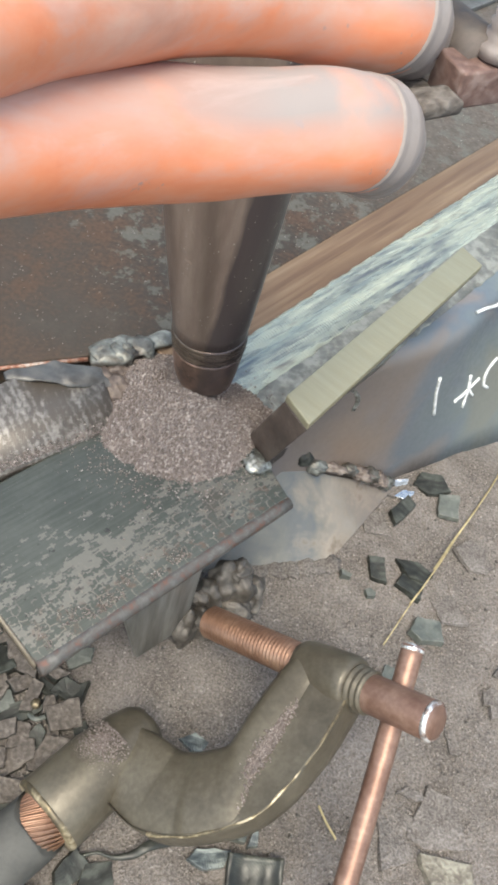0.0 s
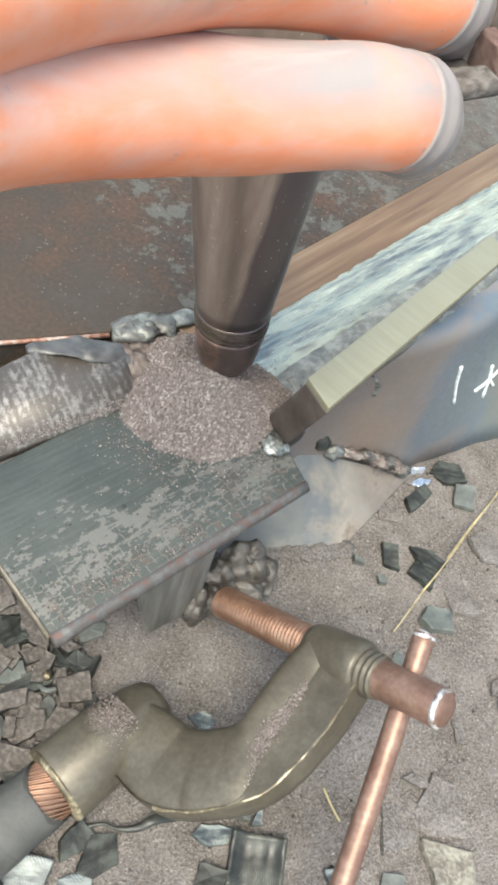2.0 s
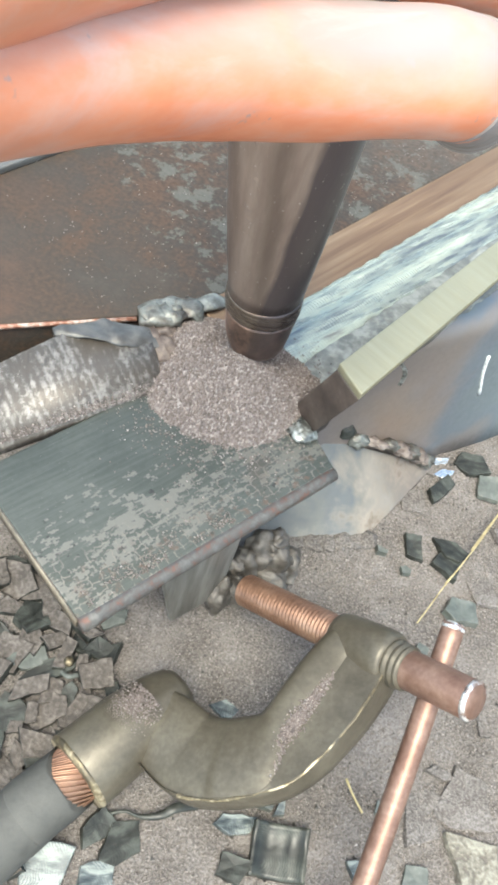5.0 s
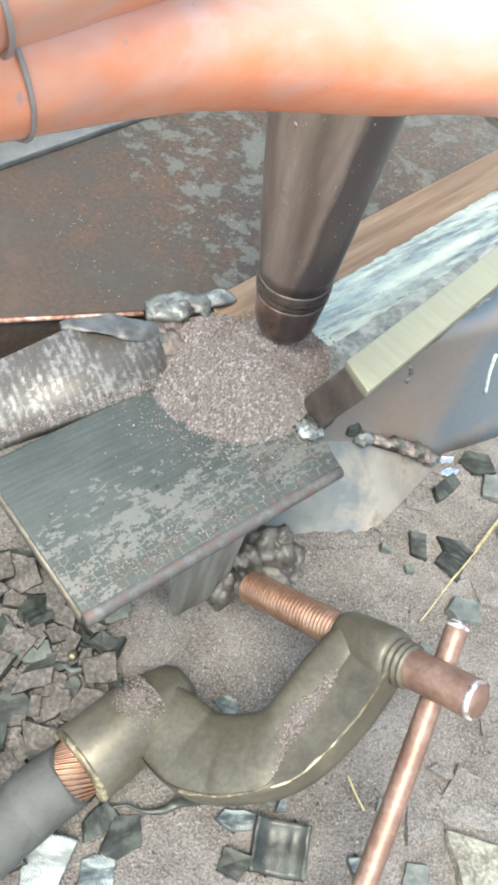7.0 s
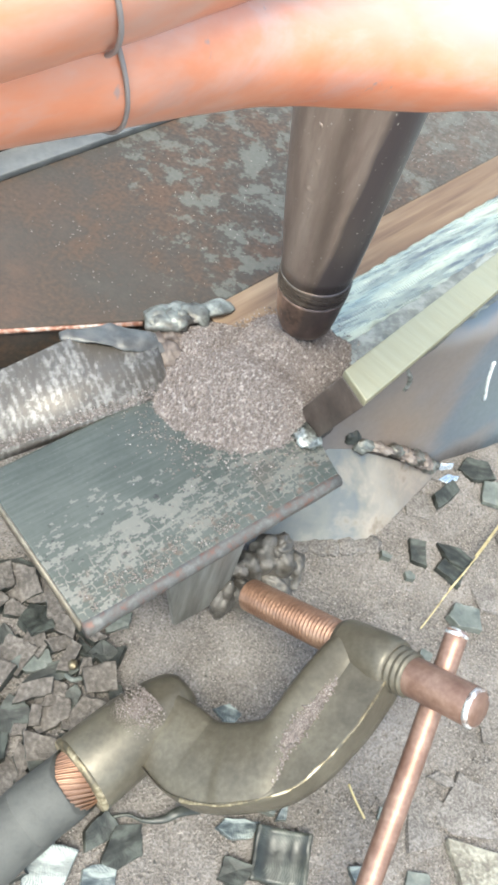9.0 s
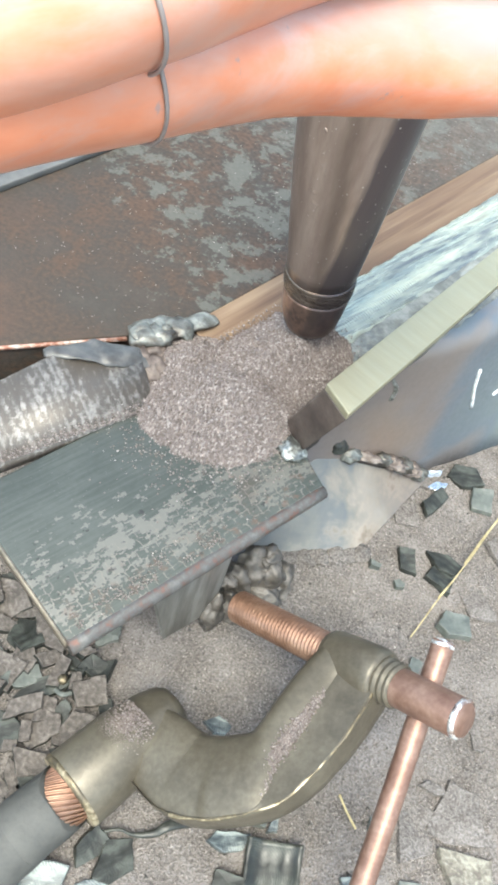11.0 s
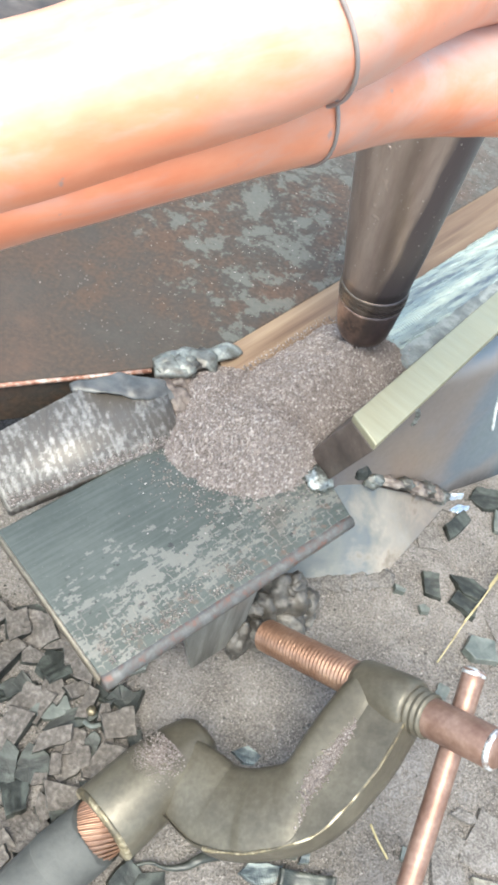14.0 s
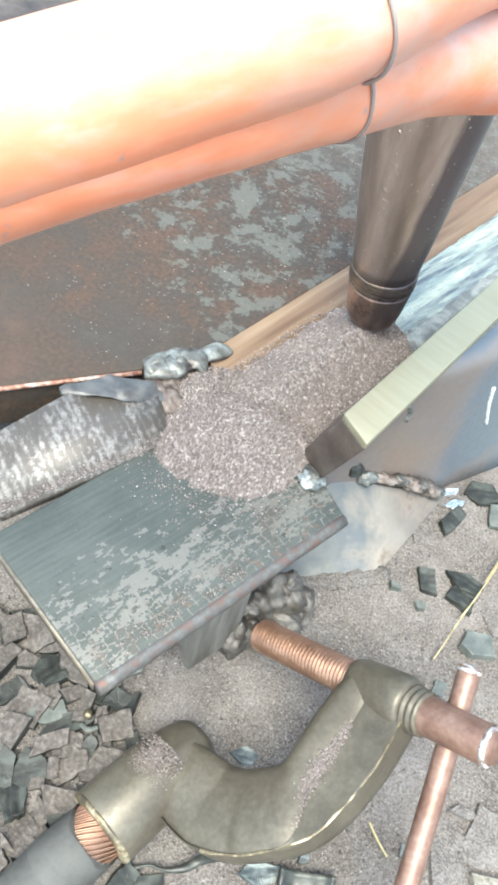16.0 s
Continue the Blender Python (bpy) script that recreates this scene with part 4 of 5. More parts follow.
# ---- the earth clamp ----
def build_clamp():
    ob = base("earth_clamp", "bronze screw clamp with copper screw, dusty, lying on the ground", "clamp", at=mm(30, -250, 0))
    inv = Matrix.Translation(-ob.location)
    nrm = Vector((-0.6, 0.12, 0.75)).normalized()
    pts = [mm(72.6, -207, 67.4), mm(71.8, -210, 67.4), mm(69.5, -214.5, 67), mm(61.5, -233, 64), mm(51.5, -254.5, 58), mm(37.5, -262.5, 48), mm(23, -262, 36), mm(10, -255, 28), mm(-2, -248, 22)]
    wid = [12, 14.5, 17.2, 19.2, 17.5, 17, 18.5, 18, 16]
    thk = [9, 12, 13.2, 12, 9.6, 8.5, 9, 9.5, 9]
    four = smooth_path([Vector((w, t, 0)) for w, t in zip(wid, thk)], 10)
    path = smooth_path(pts, 10)
    bm = bmesh.new()
    # forged section: web facet, a shoulder that crosses the arm, sloping inner flank
    last = len(path) - 1

    def ease(x):
        x = min(1.0, max(0.0, x))
        return x * x * (3 - 2 * x)

    def shoulder(i):
        """Where the foot of the raised flange lies across the arm."""
        return 0.08 + 0.86 * ease((i - 38) / 7.5)

    def foot_height(i):
        g = ease((i - 13) / 12)
        return (0.82 * (1 - g) + 0.5 * g) * (1 - 0.3 * ease((i - 38) / 7.5))

    def section(i):
        r, hv = shoulder(i), foot_height(i)
        inner = 0.9 + 0.2 * math.exp(-((i - 49) / 9.0) ** 2)
        pts = [(0.97, -0.5), (1.0, 0.1), (1.0, 0.24), (0.98, 0.33), (r + (0.98 - r) * 0.5, (hv + 0.33) * 0.5), (min(r + 0.05, 0.97), hv - 0.01), (r, hv), (r - 0.1, hv + 0.1), (r - 0.52, 0.84), (-0.66 * inner, 0.84), (-0.85 * inner, 0.62), (-0.97 * inner, 0.15), (-inner, -0.4), (-0.9 * inner, -0.95), (0.85, -0.95), (0.95, -0.8)]
        # a shallow cast step across the arm
        return [(x, y - (0.16 * ease((i - 53 - 14 * max(0.0, -x)) / 0.9) if 3 < k < 10 else 0.0)) for k, (x, y) in enumerate(pts)]

    rings = []
    for i, c in enumerate(path):
        d = (path[min(i + 1, last)] - path[max(i - 1, 0)]).normalized()
        across = d.cross(nrm).normalized()
        up = across.cross(d).normalized()
        ring = []
        for x, y in section(i):
            q = c - across * (x * four[i].x / 1000) + up * (y * four[i].y / 1000)
            ring.append(bm.verts.new(q + Vector(noise.noise_vector(q * 110)) * 0.0003))
        rings.append(ring)
    for a, b in zip(rings, rings[1:]):
        for k in range(16):
            bm.faces.new((a[k], a[(k + 1) % 16], b[(k + 1) % 16], b[k]))
    bm.faces.new(rings[0])
    bm.faces.new(rings[-1])
    for a, b in zip(rings, rings[1:]):
        for k in (3, 6):
            bm.edges.get((a[k], b[k])).smooth = a is rings[0]
    bm.transform(inv)
    frame_part = part("frame", bm, M_bronze, ob)
    # cast rib along the outer rim
    rim = []
    for i, c in enumerate(path):
        d = (path[min(i + 1, len(path) - 1)] - path[max(i - 1, 0)]).normalized()
        across = d.cross(nrm).normalized()
        rim.append(c + across * (-four[i].x / 1000 * 0.99) + nrm * (four[i].y / 1000 * 0.27))
    bm = sweep(rim[20:60], [0.00055 + 0.0003 * math.sin(i * 0.7) for i in range(40)], [0.0006] * 40, nrm, 8, 2, None, 0.0008)
    bm.transform(inv)
    part("casting_seam", bm, M_brass_edge, frame_part, "worn bright casting seam")
    # boss, screw, head, tommy bar
    ax = Vector((0.6873, -0.4068, 0.6018)).normalized()
    tip = mm(18.0, -177.2, 21.7)
    L = 0.132
    end = tip + ax * L
    bm = turned([(0.064, 0.0082), (0.065, 0.0096), (0.068, 0.0106), (0.08, 0.0116), (0.089, 0.0119), (0.0925, 0.0114), (0.0938, 0.0105), (0.0942, 0.0088)], tip, end, 40, 0.0003)
    bm.transform(inv)
    part("boss", bm, M_bronze, ob)
    prof = [(0.003, 0.0045), (0.0045, 0.0062)]
    h = 0.0052
    while h < 0.075:
        prof += [(h, 0.0070), (h + 0.0008, 0.0079), (h + 0.0012, 0.0079), (h + 0.0019, 0.0070)]
        h += 0.0021
    bm = turned(prof, tip, end, 32)
    bm.transform(inv)
    part("threaded_screw", bm, M_thread, ob, "copper-coloured threaded screw")
    bm = turned([(0.0935, 0.0088), (0.0944, 0.0097), (0.0954, 0.0097), (0.0962, 0.0087), (0.0967, 0.0087), (0.0975, 0.0094), (0.0984, 0.0094), (0.0991, 0.0085), (0.0996, 0.0085), (0.1003, 0.0091), (0.101, 0.0091), (0.1016, 0.0083), (0.102, 0.0076)], tip, end, 36)
    bm.transform(inv)
    part("thread_end", bm, M_bronze, ob, "dull bronze thread rings")
    bm = turned([(0.1005, 0.0076), (0.102, 0.0079), (0.129, 0.0078), (0.131, 0.0072), (0.132, 0.006)], tip, end, 36)
    bm.transform(inv)
    head = part("screw_head", bm, M_copper, ob, "copper screw head with a flat end")
    bm = turned([(0.1295, 0.0079), (0.1308, 0.0078), (0.1314, 0.0073)], tip, end, 36)
    bm.transform(inv)
    part("worn_rim", bm, M_worn_rim, head, "bright hammered rim")
    bm = tube([mm(99.5, -198.5, 93.5), mm(98.5, -229, 76.5), mm(96, -280, 50), mm(91, -366, 4)], 0.0046, 6, 16)
    bm.transform(inv)
    rod = part("tommy_bar", bm, M_copper, ob, "copper-coloured turning bar")
    bm = turned([(0.0, 0.003), (0.001, 0.0044), (0.0025, 0.0048), (0.003, 0.0046)], mm(99.6, -197.8, 94), mm(99.2, -207, 89.3), 20, 0.0004)
    bm.transform(inv)
    part("bar_end", bm, M_worn_rim, rod, "bright hammered bar end")
    # barrel and cable lug
    a, b = mm(3, -239, 19), mm(-22, -280, 16.5)
    bm = turned([(-0.0095, 0.004), (-0.0085, 0.0085), (-0.005, 0.0115), (0.003, 0.014), (0.02, 0.0168), (0.0455, 0.0175), (0.0475, 0.0164), (0.0478, 0.0125)], a, b, 40, 0.0003)
    bm.transform(inv)
    socket = part("cable_socket", bm, M_bronze, ob, "round bronze cable socket")
    bm = turned([(0.045, 0.0173), (0.0465, 0.0177), (0.0479, 0.0169)], a, b, 40, 0.0003)
    bm.transform(inv)
    part("socket_rim", bm, M_brass_edge, socket, "worn bright socket rim")
    axis = (b - a).normalized()
    u1 = axis.orthogonal().normalized()
    u2 = axis.cross(u1)
    bm = turned([(0.04, 0.0105), (0.0665, 0.0105), (0.07, 0.009)], a, b, 24)
    for k in range(90):
        w = 2 * math.pi * k / 90
        tube([a + axis * h + (u1 * math.cos(w + 55 * (h - 0.04)) + u2 * math.sin(w + 55 * (h - 0.04))) * (0.0112 + 0.0005 * (k % 3) - 0.06 * max(0.0, h - 0.062)) for h in (0.042, 0.048, 0.055, 0.062, 0.069)], 0.0005, 3, 6, 0.0003, bm)
    bm.transform(inv)
    part("bare_copper", bm, M_thread, ob, "bare copper strands at the cable end")["kind"] = "stuff"
    # the sheath is cut on the slant: longer below, open above
    line = smooth_path([a + axis * 0.046, a + axis * 0.056, a + axis * 0.068, mm(-36, -303, 14), mm(-52, -330, 13.5), mm(-85, -372, 13.5), mm(-150, -430, 13.5)], 8)
    bm = sweep(line, [0.0138] * len(line), [0.0138] * len(line), Vector((0, 0, 1)), 28, 2.0, None, 0.0005)
    slant = Vector((0.25, -0.2, 1)).normalized()
    for v in bm.verts:
        along = (v.co - a).dot(axis) - 0.046
        if along < 0.034:
            radial = v.co - a - axis * (along + 0.046)
            k = max(0.0, radial.dot(slant) / 0.0138 + 0.25)
            v.co += axis * (0.0115 * min(1.0, k) * (1 - along / 0.034))
    bm.transform(inv)
    part("cable", bm, M_rubber, ob, "dusty grey rubber cable")
    # flux dust lodged along the shoulder
    bm = bmesh.new()
    rnd = random.Random(5)
    for _ in range(2600):
        i = min(43, int(rnd.triangular(26, 44, 38)))
        c = path[i].lerp(path[i + 1], rnd.random())
        d = (path[i + 1] - path[i]).normalized()
        across = d.cross(nrm).normalized()
        off = rnd.gauss(-0.02, 0.075) * (1.15 - abs(i - 36) / 14)
        y = foot_height(i) + max(0.0, -off) * 0.9 - max(0.0, off) * 0.2
        grain(bm, c - across * ((shoulder(i) + off) * four[i].x / 1000) + across.cross(d) * (y * four[i].y / 1000 + 0.0002), rnd.uniform(0.0003, 0.0006), rnd)
    axis = (b - a).normalized()
    top = (Vector((0, 0, 1)) - axis * axis.z).normalized()
    side = axis.cross(top)
    for _ in range(1800):
        w = rnd.gauss(0.25, 0.28)
        grain(bm, a + axis * rnd.uniform(0.008, 0.026) + (top * math.cos(w) + side * math.sin(w)) * 0.0166, rnd.uniform(0.0003, 0.00055), rnd)
    bm.transform(inv)
    part("dust", bm, M_flux, ob, "brown flux dust along the ridge", False, False)["kind"] = "stuff"
    return ob


build_clamp()


# ---- the welding head: nozzle and cables, which travel along the joint ----
HEAD = mm(-12.7, -120.5, 117.5)
head_things = []


def build_nozzle():
    ob = base("flux_nozzle", "brown bronze flux nozzle of a submerged arc welder, shade painted on one side", "welding nozzle", at=HEAD)
    o, up = Vector(), Vector((-0.078, 0.0, 1)).normalized()
    bm = turned([(0.003, 0.0065), (0.0038, 0.0086), (0.0058, 0.0106), (0.009, 0.0121), (0.015, 0.0135), (0.026, 0.0149), (0.028, 0.0151)], o, up, 48, 0.0003)
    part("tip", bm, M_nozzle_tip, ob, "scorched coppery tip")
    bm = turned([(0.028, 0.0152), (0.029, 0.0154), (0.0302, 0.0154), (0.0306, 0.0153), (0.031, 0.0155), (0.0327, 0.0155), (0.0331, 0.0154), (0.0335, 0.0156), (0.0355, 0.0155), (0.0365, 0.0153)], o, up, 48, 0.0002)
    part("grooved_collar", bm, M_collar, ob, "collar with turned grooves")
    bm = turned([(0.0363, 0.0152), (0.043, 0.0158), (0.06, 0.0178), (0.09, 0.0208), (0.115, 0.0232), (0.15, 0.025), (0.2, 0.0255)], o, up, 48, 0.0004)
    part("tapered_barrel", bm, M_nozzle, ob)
    face = Vector((-0.4, -0.92, 0)).normalized()
    spine = smooth_path([up * h + face * (r - 0.0005) for h, r in ((0.07, 0.0182), (0.08, 0.0194), (0.09, 0.0204), (0.1, 0.0214), (0.112, 0.0226))], 10)
    bm = sweep(spine, [0.0028 * math.sin(math.pi * (i + 1) / (len(spine) + 1)) ** 0.5 for i in range(len(spine))], [0.0009] * len(spine), face, 14, 2.0)
    for v in bm.verts:
        v.co += Vector(noise.noise_vector(v.co * 420)) * 0.0006 + Vector(noise.noise_vector(v.co * 150)) * 0.0004
    part("scar", bm, M_nozzle, ob, "rough welded scar down the barrel")
    bm = tube([Vector((-0.014, 0, 0.185)), Vector((0.015, -0.03, 0.19)), Vector((0.047, -0.062, 0.19))], 0.006, 6, 16)
    part("bracket", bm, M_dark, ob, "dark arm that carries the cable terminal")
    head_things.append(ob)


def build_cables():
    low = [mm(18, -198, 288), mm(17.2, -206, 295), mm(15, -213.5, 301), mm(10, -219.8, 304), mm(2, -226, 305), mm(-9, -236, 306), mm(-24, -252, 310), mm(-38, -271, 315), mm(-52, -296, 320), mm(-67, -313.6, 320), mm(-84, -330.2, 317), mm(-135, -374.5, 305), mm(-230, -442, 282)]
    high = [mm(18, -168, 298), mm(17.2, -177, 305.5), mm(14.5, -185.5, 311.5), mm(9, -194, 315), mm(0.5, -202, 317), mm(-9, -213, 321), mm(-22, -234, 326), mm(-36, -264, 331), mm(-52, -303, 333), mm(-67, -317, 328.5), mm(-84, -332, 323), mm(-140, -382, 311), mm(-240, -450, 288)]
    loops = []
    for pts, tie in ((low, mm(-47.5, -298.5)), (high, mm(-50, -303))):
        ob = base("welding_cable", "thick orange rubber welding cable with a taped end", "cable", "welding cables", at=pts[2])
        inv = Matrix.Translation(-pts[2])
        bm = tube(pts[2:], 0.0105, 10, 32, 0.0003)
        bm.transform(inv)
        part("sheath", bm, M_hose, ob)
        path = smooth_path(pts, 10)
        end = path[:27][::-1]
        rad = [0.0108 + (0.0006 if (i // 4) % 2 else 0.0) - 0.00011 * i for i in range(27)]
        bm = sweep(end, rad, rad, Vector((0, 0, 1)), 32, 2.0, None, 0.0005)
        bm.transform(inv)
        part("tape_wrap", bm, M_tape, ob, "grey tape wrapped round the end")
        head_things.append(ob)
        k = min(range(len(path)), key=lambda i: (path[i].xy - tie.xy).length)
        d = (path[k + 1] - path[k - 1]).normalized()
        side = d.cross(Vector((0, 0, 1))).normalized()
        loops.append((path[k], side, side.cross(d), d))
    ob = base("cable_terminal", "dusty bronze terminal block with a bolt and nut", "terminal", at=mm(32, -188, 306))
    c = ob.location
    d = Vector((0.75, 0.6, 0.05)).normalized()
    side = d.cross(Vector((0, 0, 1))).normalized()
    up = side.cross(d)
    q = Vector((0.002, 0.004, 0.0))
    f = [q + d * x + side * y + up * z for z in (-0.005, 0.003) for x, y in ((-0.0085, -0.0055), (0.0065, -0.0055), (0.0065, 0.0045), (-0.0085, 0.0045))]
    part("block", hexa(f, 0.0006), M_terminal, ob)
    bm = turned([(0, 0.0035), (0.0005, 0.0052), (0.003, 0.0052), (0.0035, 0.0038), (0.005, 0.0042), (0.0055, 0.0034), (0.007, 0.0041), (0.0075, 0.0034), (0.009, 0.0038), (0.01, 0.0028)], q + d * 0.003 + up * 0.003, q + d * 0.003 + up * 0.03, 18)
    part("bolt", bm, M_tape, ob, "dull grey bolt and washers")
    for k, (x, y) in enumerate(((-0.011, -0.004), (-0.013, 0.005))):
        f = [q + d * (x + u) + side * (y + w) + up * z for z in (-0.0075 + 0.004 * k, -0.0045 + 0.004 * k) for u, w in ((-0.007, -0.004), (0.0035, -0.0035), (0.0035, 0.0035), (-0.007, 0.004))]
        part("cable_lug", hexa(f, 0.0009), M_slag_dusty, ob, "flattened dusty grey cable lug")
    head_things.append(ob)
    ob = base("tie_wire", "thin grey wire tied round the two cables", "wire", at=mm(-47, -298, 327))
    for c, x, y, d in loops:
        pts = [c + (x * math.cos(math.pi * k / 12) + y * math.sin(math.pi * k / 12)) * 0.0108 + d * (0.0032 * math.sin(math.pi * k / 12)) for k in range(25)]
        bm = tube(pts, 0.00032, 2, 8)
        bm.transform(Matrix.Translation(-ob.location))
        part("loop", bm, M_tape, ob)
    head_things.append(ob)


build_nozzle()
build_cables()


# ---- flux ----
mound_things = []


def heap_mesh(rx, ry, h, seed, grains):
    """A granular heap with a ragged foot and loose grains on its skin and round it."""
    bm = bmesh.new()
    n, m = 26, 72

    def ragged(a):
        d = Vector((math.cos(a), math.sin(a), seed))
        return 1 + 0.1 * noise.noise(d * 1.7) + 0.05 * noise.noise(d * 5) + 0.03 * noise.noise(d * 13)

    def height(r):
        return h * (1 - r ** 1.15) * (1 - 0.18 * r)

    rows = []
    for i in range(n + 1):
        r = i / n
        row = []
        for k in range(m):
            a = 2 * math.pi * k / m
            x, y = math.cos(a) * r * rx * ragged(a), math.sin(a) * r * ry * ragged(a)
            row.append(Vector((x, y, height(r) + 0.0005 * noise.noise(Vector((x, y, seed)) * 500) + 0.0008 * noise.noise(Vector((x, y, seed)) * 110))))
            if i == 0:
                break
        rows.append([bm.verts.new(q) for q in row])
    for k in range(m):
        bm.faces.new((rows[0][0], rows[1][k], rows[1][(k + 1) % m]))
    for a, b in zip(rows[1:], rows[2:]):
        for k in range(m):
            bm.faces.new((a[k], b[k], b[(k + 1) % m], a[(k + 1) % m]))
    low = [bm.verts.new((v.co.x, v.co.y, -0.012)) for v in rows[-1]]
    for k in range(m):
        bm.faces.new((rows[-1][k], low[k], low[(k + 1) % m], rows[-1][(k + 1) % m]))
    rnd = random.Random(seed)
    for i in range(grains):
        a, r = rnd.uniform(0, 2 * math.pi), math.sqrt(rnd.random())
        if i % 40 == 0:
            r = 0.97 + abs(rnd.gauss(0, 0.1))
        x, y = math.cos(a) * r * rx * ragged(a), math.sin(a) * r * ry * ragged(a)
        skin = 0.0005 * noise.noise(Vector((x, y, seed)) * 500) + 0.0008 * noise.noise(Vector((x, y, seed)) * 110)
        z = height(r) + skin + 0.0002 if r < 1 else 0.003
        grain(bm, Vector((x, y, z)), rnd.uniform(0.0004, 0.0009) * (1.0 + 0.25 * min(r, 1.0) if r < 1 else 0.75), rnd)
    return bm


def build_flux():
    ob = link_mesh("flux_heap", heap_mesh(0.0415, 0.034, 0.023, 3, 15000), M_flux, smooth=False, normals=False)
    ob.matrix_world = Matrix.Translation(mm(-16, -133, 103.5)) @ pose(0, 0, 0, 0, 0, 20)
    tagged(ob, "heap of brown-grey granular flux round the nozzle", "flux heap", kind="stuff")
    ob = link_mesh("flux_heap", heap_mesh(0.026, 0.022, 0.013, 9, 6000), M_flux, smooth=False, normals=False)
    ob.matrix_world = Matrix.Translation(mm(-36, -117, 104.5)) @ pose(0, 0, 0, 0, 0, 40)
    tagged(ob, "low spread of brown-grey flux beside the tack weld", "flux heap", kind="stuff")
    # mounds laid down one after another as the nozzle moves on
    src = None
    for i in range(17):
        s = 4 + 5.0 * i
        at = HEAD + SEAM * (s / 1000)
        at.z = 0.1045
        q = at + FRONT * 0.0015
        if src is None:
            src = link_mesh("flux_mound", heap_mesh(0.025, 0.026, 0.0175, 5, 7500), M_flux, smooth=False, normals=False)
            tagged(src, "fresh mound of brown-grey flux laid along the joint", "flux mound", "flux bed", "stuff")
            ob = src
        else:
            ob = copy_thing(src, Matrix())
        ob.matrix_world = Matrix.Translation(q) @ pose(0, 0, 0, 0, 0, 60 + 47 * i)
        mound_things.append((ob, s, q, 60 + 47 * i))


build_flux()


# ---- things on the ground ----
def chip_mesh(seed, w, l, t):
    """A broken flat piece: straight uneven edges, slightly dished top."""
    rnd = random.Random(seed)
    n = rnd.choice((4, 4, 4, 5, 5))
    pts = []
    for k in range(n):
        a = 2 * math.pi * (k + 0.5 + rnd.uniform(-0.26, 0.26)) / n
        pts.append(Vector((math.cos(a) * w * 1.35 * rnd.uniform(0.75, 1.15), math.sin(a) * l * 1.35 * rnd.uniform(0.75, 1.15), 0)))
    ring = []
    for k in range(n):
        p, q = pts[k], pts[(k + 1) % n]
        out = Vector((q.y - p.y, p.x - q.x, 0)) * 0.05
        ring += [p] + [p.lerp(q, f + rnd.uniform(-0.08, 0.08)) + out * rnd.uniform(-0.7, 0.7) for f in (0.25, 0.5, 0.75)]
    bm = bmesh.new()
    c = len(ring)
    tilt = Vector((rnd.uniform(-0.12, 0.12), rnd.uniform(-0.12, 0.12), 0))
    lo = [bm.verts.new(p * rnd.uniform(0.97, 1.04)) for p in ring]
    hi = [bm.verts.new(p * 0.985 + Vector((0, 0, t * rnd.uniform(0.92, 1.06) + tilt.dot(p)))) for p in ring]
    rim = [bm.verts.new(p * 0.93 + Vector((0, 0, t * rnd.uniform(1.02, 1.08) + tilt.dot(p)))) for p in ring]
    mid = bm.verts.new((rnd.uniform(-0.2, 0.2) * w, rnd.uniform(-0.2, 0.2) * l, t * rnd.uniform(0.9, 1.02)))
    bm.faces.new(lo[::-1])
    for k in range(c):
        j = (k + 1) % c
        bm.faces.new((lo[k], lo[j], hi[j], hi[k])).material_index = 1
        bm.faces.new((hi[k], hi[j], rim[j], rim[k]))
        bm.faces.new((rim[k], rim[j], mid))
    return bm


